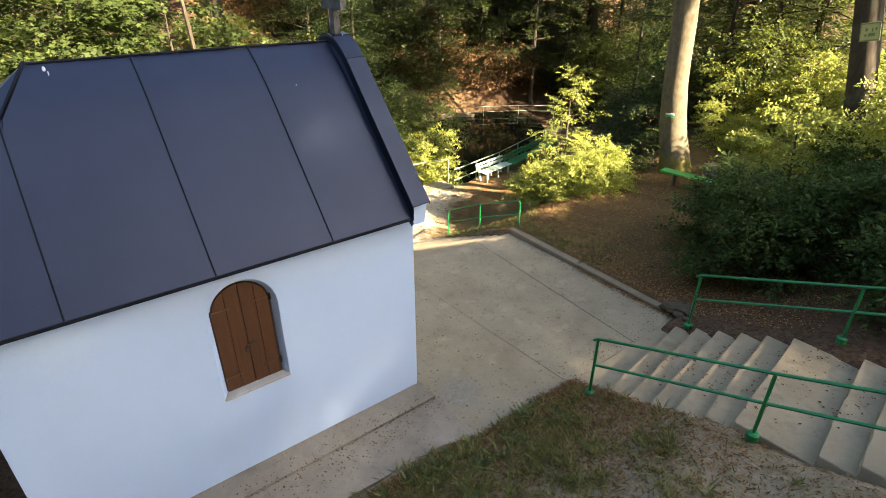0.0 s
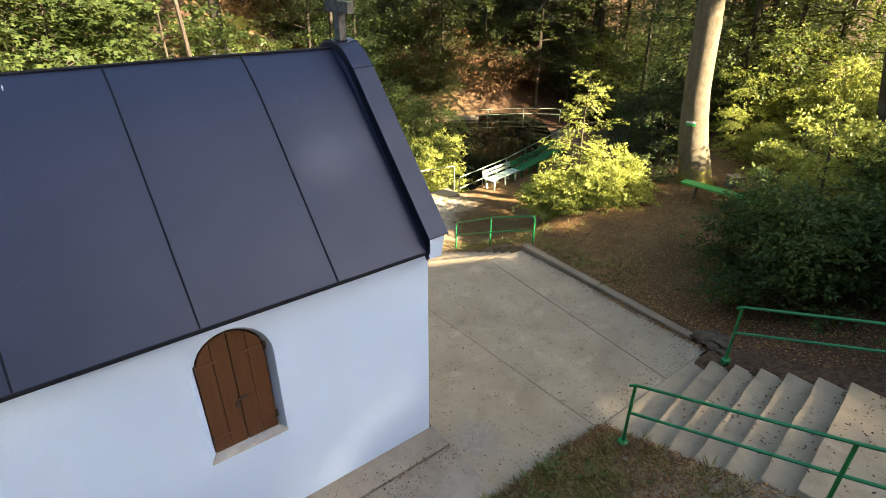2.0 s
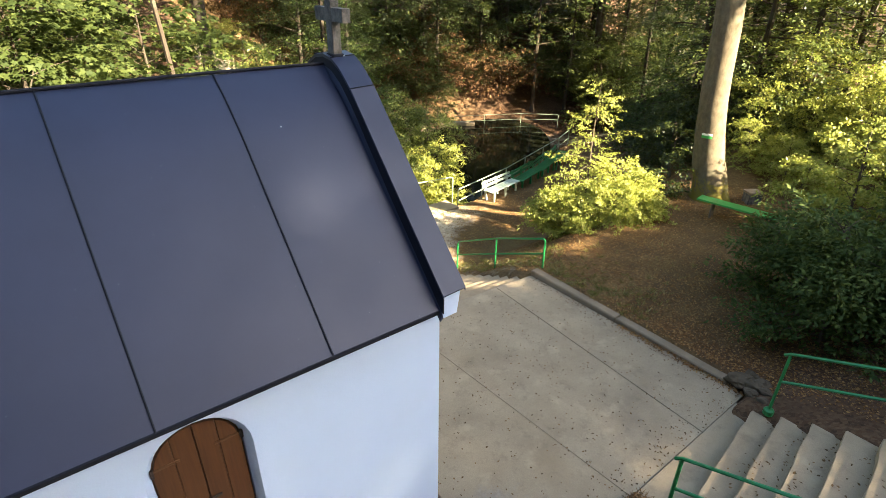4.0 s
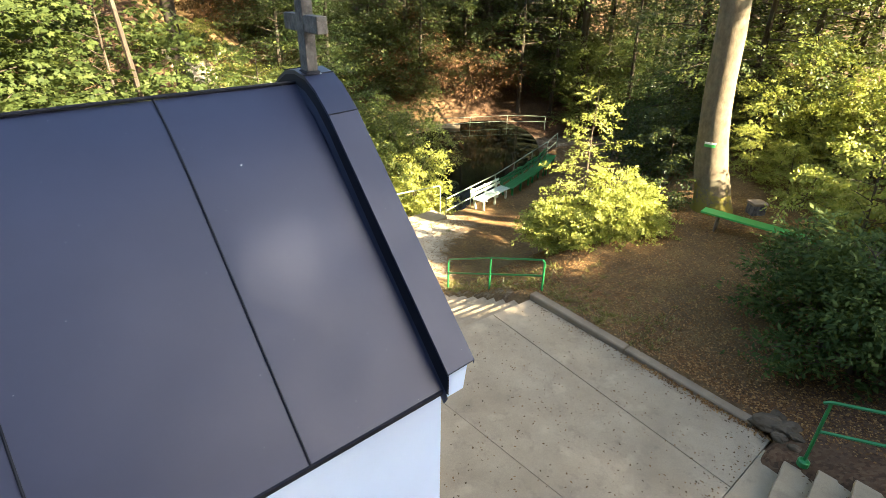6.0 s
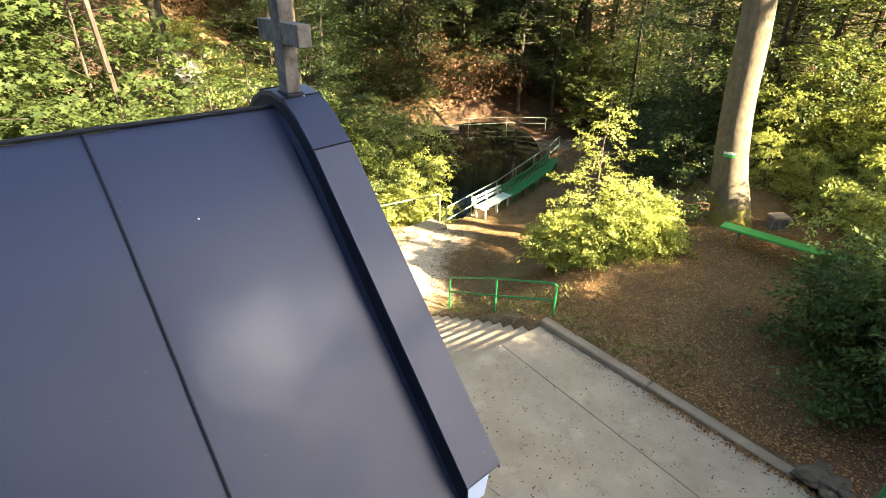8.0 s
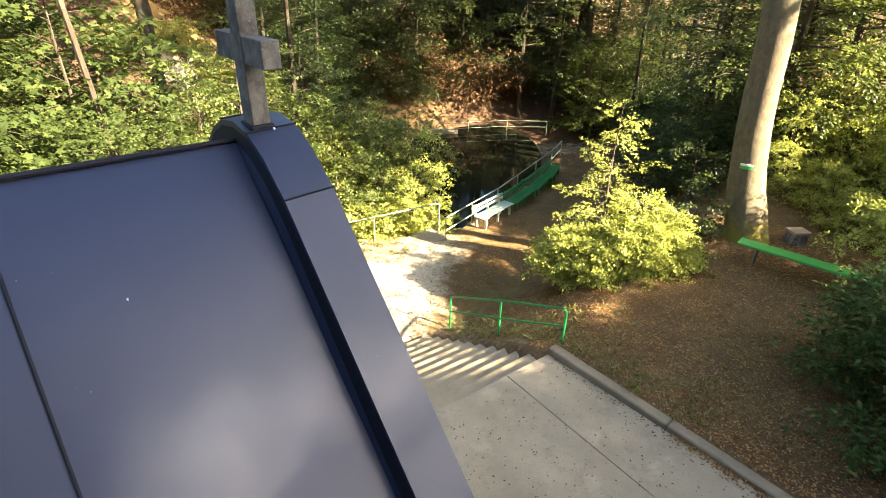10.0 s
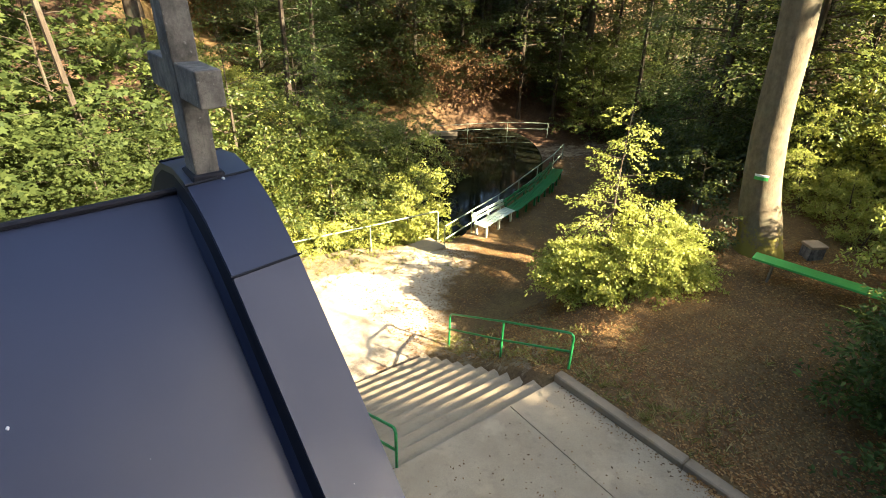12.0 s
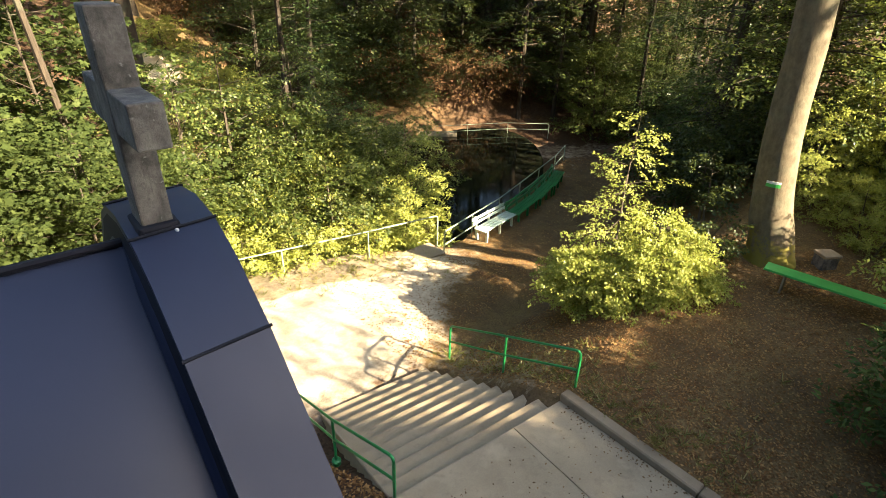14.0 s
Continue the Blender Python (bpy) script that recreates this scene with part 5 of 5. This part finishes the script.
    for k, (x, y) in enumerate(spots):
        (put if k == 0 else again)(tall, x, y, k * 67 % 360)
    # more unseen trees round the apse, added to cut down sky light
    wide = plant("forest_tree", 85, 24.0, 0.35, 0.1, 6.2, 50, 13, 8, 2.4, 0.95, M["leaf_mid"], M["bark"],
                 "unseen tall forest tree added behind the chapel's apse for shade", "tree", group="high wood beyond the apse", flat=0.4, profile=lambda u: math.sqrt(max(0.1, 1 - u ** 4)))
    for k, (x, y) in enumerate(((-18.5, -43.0), (-23.5, -42.0), (-28.5, -43.0), (-33.5, -42.0), (-37.0, -37.0), (-38.0, -31.0), (-39.0, -25.0), (-38.5, -19.0), (-38.0, -13.0), (-36.0, -7.0), (-34.0, -1.0), (-32.0, 5.0), (-3.0, -25.0), (-10.0, -24.0), (-17.0, -22.0), (-23.0, -17.0), (-26.0, -10.0))):
        (put if k == 0 else again)(wide, x, y, k * 67 % 360)
    # shorter unseen trees, height set by where the sun should be blocked
    lower = plant("forest_tree", 82, 16.0, 0.25, 0.1, 5.0, 50, 13, 16, 2.0, 0.55, M["leaf_mid"], M["bark"],
                  "unseen broad forest tree added above the stairs for shade", "tree", group="lower wood above the stairs", flat=0.4, profile=lambda u: math.sqrt(max(0.1, 1 - u ** 4)))
    put(lower, 33.0, -41.0, 134)
    again(lower, 29.4, -46.0, 67, 0.1)
    shade_oak(16.9, -42.0)
    # added tree whose crown keeps sun off the upper beech trunk
    put(plant("forest_tree", 86, 15.5, 0.16, 0.52, 3.5, 30, 13, 30, 1.1, 0.15, M["leaf_mid"], M["bark"],
              "tall-stemmed tree added on the bank to shade the upper beech trunk", "tree", group="woodland trees", flat=0.4), 16.7, -6.6, 0)
    # thin-crowned young trees added out of view above the bank, to dapple path and stairs
    thin = plant("young_tree", 84, 6.4, 0.06, 0.4, 1.35, 16, 7, 5, 0.6, 0.17, M["leaf_mid"], M["bark"],
                 "unseen thin-crowned tree added above the bank to cast dapples", "tree", flat=0.7, group="young trees above the bank")
    put(thin, 10.3, -6.6)
    again(thin, 8.9, -6.9, 120, 1.2)
    again(thin, 9.3, -8.2, 220, 0.3)


def build_marks():
    """Painted trail mark on the beech and a framed notice on the dark tree."""
    eye = Vector((-0.5, -0.3, 2.0))
    d = (eye - Vector((11.45, 3.12, 2.0))).normalized()
    z = 1.98
    c = Vector((11.45, 3.12, z)) + d * 0.372
    th = thing("trail_mark", c, "white and green painted trail mark on the beech trunk", "trail mark")
    ang = math.atan2(d.y, d.x)
    for name, m, z0, z1 in (("white_bar", M["white"], 0.03, 0.078), ("green_bar", M["bright"], -0.04, 0.027)):
        bm = bmesh.new()
        n = 6
        vs = []
        for i in range(n + 1):
            t = -0.36 + 0.72 * i / n
            for rr in (0.362, 0.374):
                p = Vector((math.cos(ang + t) * rr - math.cos(ang) * 0.372, math.sin(ang + t) * rr - math.sin(ang) * 0.372, 0))
                vs.append((bm.verts.new(p + Vector((0, 0, z0))), bm.verts.new(p + Vector((0, 0, z1)))))
        for i in range(n):
            a, b, c2, d2 = vs[2 * i], vs[2 * i + 1], vs[2 * i + 2], vs[2 * i + 3]
            bm.faces.new((b[0], d2[0], d2[1], b[1]))
            bm.faces.new((a[0], a[1], c2[1], c2[0]))
            bm.faces.new((a[1], b[1], d2[1], c2[1]))
            bm.faces.new((a[0], c2[0], d2[0], b[0]))
        part(name, bm, m, th)
    p = Vector((13.93, -0.32, 4.36))
    th = thing("notice_frame", p, "pale framed notice board fixed to a tree trunk", "notice")
    part("board", box(bmesh.new(), -0.012, 0.0, -0.185, 0.185, -0.19, 0.19, 0.003), M["paper"], th)
    for y0, y1, z0, z1 in ((-0.21, 0.21, 0.19, 0.225), (-0.21, 0.21, -0.225, -0.19), (-0.21, -0.185, -0.189, 0.189), (0.185, 0.21, -0.189, 0.189)):
        part("frame_bar", box(bmesh.new(), -0.03, 0.01, y0, y1, z0, z1, 0.004), M["frame"], th)
    for y0, y1, z0, z1 in ((-0.10, 0.03, -0.11, -0.03), (-0.06, -0.03, 0.0, 0.09), (0.05, 0.10, 0.02, 0.1), (-0.14, -0.10, 0.03, 0.1), (0.06, 0.12, -0.1, -0.05)):
        part("mark", box(bmesh.new(), -0.018, -0.0125, y0, y1, z0, z1), M["frame"], th)
    th.rotation_euler = (radians(-11), 0, radians(14))


build_plants()
build_marks()


# ---- loose leaves and grass ----
def scatter_leaves(name, seed, n, area, zf, size, material, label, category):
    rng = np.random.default_rng(seed)
    x, y = area(rng, n)
    P = np.stack([x, y, zf(x, y) + rng.uniform(0.004, 0.018, n)], -1)
    a = rng.uniform(0, math.tau, n)
    A = unit(np.stack([np.cos(a), np.sin(a), rng.normal(0.0, 0.18, n)], -1))
    B = unit(np.cross(unit(np.stack([rng.normal(0, 0.25, n), rng.normal(0, 0.25, n), np.ones(n)], -1)), A))
    S = size * rng.uniform(0.6, 1.3, n)
    V, T = leaf_quads(P, A, B, S, S * 0.3, rng.uniform(-0.4, 0.6, n))
    tagged(mesh_np(name, V, T, material), label, category, kind="stuff")


def build_litter():
    def bank(rng, n):
        x = 4.9 + rng.gamma(1.6, 2.2, n)
        y = rng.uniform(-3.5, 6.0, n)
        return x, y
    scatter_leaves("fallen_leaves", 91, 46000, bank, ground_z, 0.043, M["dry"], "dry brown leaves covering the bank", "leaves")
    def slope(rng, n):
        x = rng.uniform(12, 33, n)
        return x, (rng.uniform(31.2, 42, n) - 0.5 * x) / 0.866
    scatter_leaves("fallen_leaves", 99, 30000, slope, ground_z, 0.13, M["dead"], "red-brown beech litter on the wooded slope", "leaves")
    def seat(rng, n):
        return 11.2 + rng.normal(0, 1.0, n), 1.0 + rng.normal(0, 1.1, n)
    scatter_leaves("fallen_leaves", 101, 5200, seat, ground_z, 0.06, M["dry"], "reddish dry leaves round the plank bench", "leaves")
    def trail(rng, n):
        x = rng.uniform(8.5, 22, n)
        return x, 10.6 + 0.47 * np.clip(x - 9.2, 0, 12) - rng.gamma(1.6, 1.5, n)
    scatter_leaves("fallen_leaves", 102, 9000, trail, ground_z, 0.06, M["dry"], "brown dry leaves on the shaded path by the pond", "leaves")
    def sandy(rng, n):
        x = rng.uniform(4.6, 11.0, n)
        return x, 6.3 + 0.3 * np.clip(x - 5, 0, 9) + rng.gamma(1.3, 1.0, n)
    scatter_leaves("fallen_leaves", 103, 3600, sandy, ground_z, 0.05, M["dry"], "brown dry leaves strewn over the sandy path", "leaves")
    def foot(rng, n):
        return 2.0 - np.abs(rng.normal(0, 0.3, n)), rng.uniform(3.3, 6.0, n)
    scatter_leaves("fallen_leaves", 104, 900, foot, ground_z, 0.06, M["dry"], "dry leaves drifted against the lower steps", "leaves")
    def drift(rng, n):
        x = rng.uniform(-1.6, 1.9, n)
        return x, -1.3 - 0.05 * np.clip(x + 0.4, 0, 1) - np.abs(rng.normal(0, 0.16, n))
    scatter_leaves("fallen_leaves", 105, 1500, drift, ground_z, 0.04, M["dry"], "reddish dry leaves drifted along the edge of the grass", "leaves")
    def turf(rng, n):
        return 2.0 - np.minimum(rng.gamma(1.3, 1.1, n), 5.0), -1.25 - rng.gamma(1.5, 0.9, n)
    scatter_leaves("fallen_leaves", 92, 11000, turf, ground_z, 0.038, M["dry"], "dry brown leaves on the thin grass", "leaves")
    def flat(rng, n):
        x, y = rng.uniform(0.1, 4.88, n), rng.uniform(-1.38, 3.0, n)
        near = rng.uniform(0, 1, n)
        x = np.where(near < 0.3, 4.9 - np.abs(rng.normal(0, 0.10, n)), x)
        y = np.where((near > 0.3) & (near < 0.45), -1.38 + np.abs(rng.normal(0, 0.2, n)), y)
        return np.clip(x, 0.1, 4.89), y
    scatter_leaves("fallen_leaves", 93, 1250, flat, lambda x, y: np.full_like(x, ZT), 0.034, M["dead"], "small dark dry leaves scattered over the terrace", "leaves")
    def pile(rng, n):
        return 4.915 - np.abs(rng.normal(0, 0.05, n)), rng.uniform(-1.38, 0.9, n)
    scatter_leaves("fallen_leaves", 97, 420, pile, lambda x, y: np.full_like(x, ZT), 0.045, M["dry"], "orange-brown leaves piled against the kerb", "leaves")
    def behind(rng, n):
        return 5.13 + rng.gamma(1.3, 0.28, n), rng.uniform(-1.7, 1.2, n)
    scatter_leaves("fallen_leaves", 98, 1500, behind, ground_z, 0.05, M["dry"], "orange-brown leaves behind the kerb", "leaves")
    def strip(rng, n):
        return rng.uniform(-4.5, 0.1, n), -0.42 + np.where(rng.uniform(0, 1, n) < 0.12, rng.normal(0, 0.02, n), rng.normal(-0.12, 0.22, n))
    scatter_leaves("fallen_leaves", 94, 750, strip, lambda x, y: np.where(y > -0.415, 0.006, -0.02), 0.029, M["dead"], "dry leaves along the chapel apron", "leaves")
    noses = [-1.84 - 0.342 * i for i in range(6)]
    noses += [noses[-1] - 0.84 - 0.34 * i for i in range(7)]
    def tread(x, y):
        k = np.clip(np.searchsorted(-np.array(noses), -(y + 0.15 * (x - 3.2) / 1.1), side="right") - 1, 0, 11)
        return 0.145 + 0.157 * k
    def steps(rng, n):
        return 2.3 + 2.05 * rng.beta(1.5, 0.8, n), rng.uniform(-4.6, -1.95, n)
    scatter_leaves("fallen_leaves", 96, 420, steps, tread, 0.04, M["dead"], "dry leaves lying on the concrete stairs", "leaves")
    # grass tufts and a few broad-leaved weeds
    rng = np.random.default_rng(95)
    q = 420
    tx, ty = rng.uniform(-3.8, 1.9, q), -1.3 - rng.gamma(1.6, 0.95, q)
    keep = rng.uniform(0, 1, q) < np.clip(1.2 - 0.5 * np.clip(tx + 0.1, 0, 3), 0.1, 1)
    tx, ty = tx[keep], ty[keep]
    per = rng.integers(3, 19, len(tx))
    wide = np.repeat(rng.uniform(0.05, 0.2, len(tx)), per)
    cx, cy = np.repeat(tx, per) + rng.normal(0, 1, per.sum()) * wide, np.repeat(ty, per) + rng.normal(0, 1, per.sum()) * wide
    cy = np.minimum(cy, -1.22 - 0.1 * np.clip(cx + 0.6, 0, 1.5) + 0.05 * np.sin(cx * 9))
    ex, ey = 5.12 + rng.gamma(1.2, 0.45, 420), rng.uniform(0.6, 6.4, 420)
    fx, fy = rng.uniform(-4, 8.5, 420), 11.0 + rng.normal(0, 0.5, 420)
    cx, cy = np.concatenate([cx, ex, fx]), np.concatenate([cy, ey, fy - 0.19 * np.clip(fx - 3, -20, 6.2)])
    k, n = len(cx), 11
    px = np.repeat(cx, n) + rng.normal(0, 0.025, k * n)
    py = np.repeat(cy, n) + rng.normal(0, 0.025, k * n)
    P = np.stack([px, py, ground_z(px, py) - 0.01], -1)
    a = rng.uniform(0, math.tau, k * n)
    A = unit(np.stack([np.cos(a) * 0.75, np.sin(a) * 0.75, rng.uniform(0.2, 1.1, k * n)], -1))
    B = unit(np.cross(A, np.stack([rng.normal(0, 1, k * n), rng.normal(0, 1, k * n), np.full(k * n, 0.2)], -1)))
    S = rng.uniform(0.06, 0.17, k * n) * np.repeat(rng.uniform(0.5, 1.3, k), n)
    V, T = leaf_quads(P, A, B, S, S * 0.045, np.full(k * n, 0.1))
    tagged(mesh_np("grass", V, T, M["grass"]), "thin tufts of green and dry grass", "grass", kind="stuff")
    # dry stalks and twigs on the bare soil
    k = 15000
    px = rng.uniform(-3.6, 2.05, k)
    py = -1.33 - np.where(rng.uniform(0, 1, k) < 0.3, np.abs(rng.normal(0, 0.12, k)), rng.gamma(1.6, 0.9, k))
    P = np.stack([px, py, ground_z(px, py) + rng.uniform(0.004, 0.03, k)], -1)
    a = rng.uniform(0, math.tau, k)
    A = unit(np.stack([np.cos(a), np.sin(a), rng.normal(0.05, 0.15, k)], -1))
    B = unit(np.cross(A, np.stack([rng.normal(0, 0.5, k), rng.normal(0, 0.5, k), np.ones(k)], -1)))
    S = rng.uniform(0.04, 0.13, k)
    V, T = leaf_quads(P, A, B, S, np.full(k, 0.005), np.full(k, 0.2))
    tagged(mesh_np("dry_stalks", V, T, M["dead"]), "dry brown stalks and twigs on bare soil", "twigs", kind="stuff")
    k, n = 30, 13
    cx, cy = rng.uniform(-2.6, 1.2, k), -1.4 - np.abs(rng.normal(0, 0.5, k))
    px, py = np.repeat(cx, n) + rng.normal(0, 0.05, k * n), np.repeat(cy, n) + rng.normal(0, 0.05, k * n)
    P = np.stack([px, py, ground_z(px, py) + rng.uniform(0, 0.1, k * n)], -1)
    a = rng.uniform(0, math.tau, k * n)
    A = unit(np.stack([np.cos(a), np.sin(a), rng.uniform(0.1, 0.8, k * n)], -1))
    B = unit(np.cross(A, np.stack([np.zeros(k * n), np.zeros(k * n), np.ones(k * n)], -1)))
    S = rng.uniform(0.09, 0.18, k * n)
    V, T = leaf_quads(P, A, B, S, S * 0.12, np.full(k * n, 0.25))
    tagged(mesh_np("weeds", V, T, M["leaf_fresh"]), "low green weeds at the apron's edge", "weeds", kind="stuff")


build_litter()
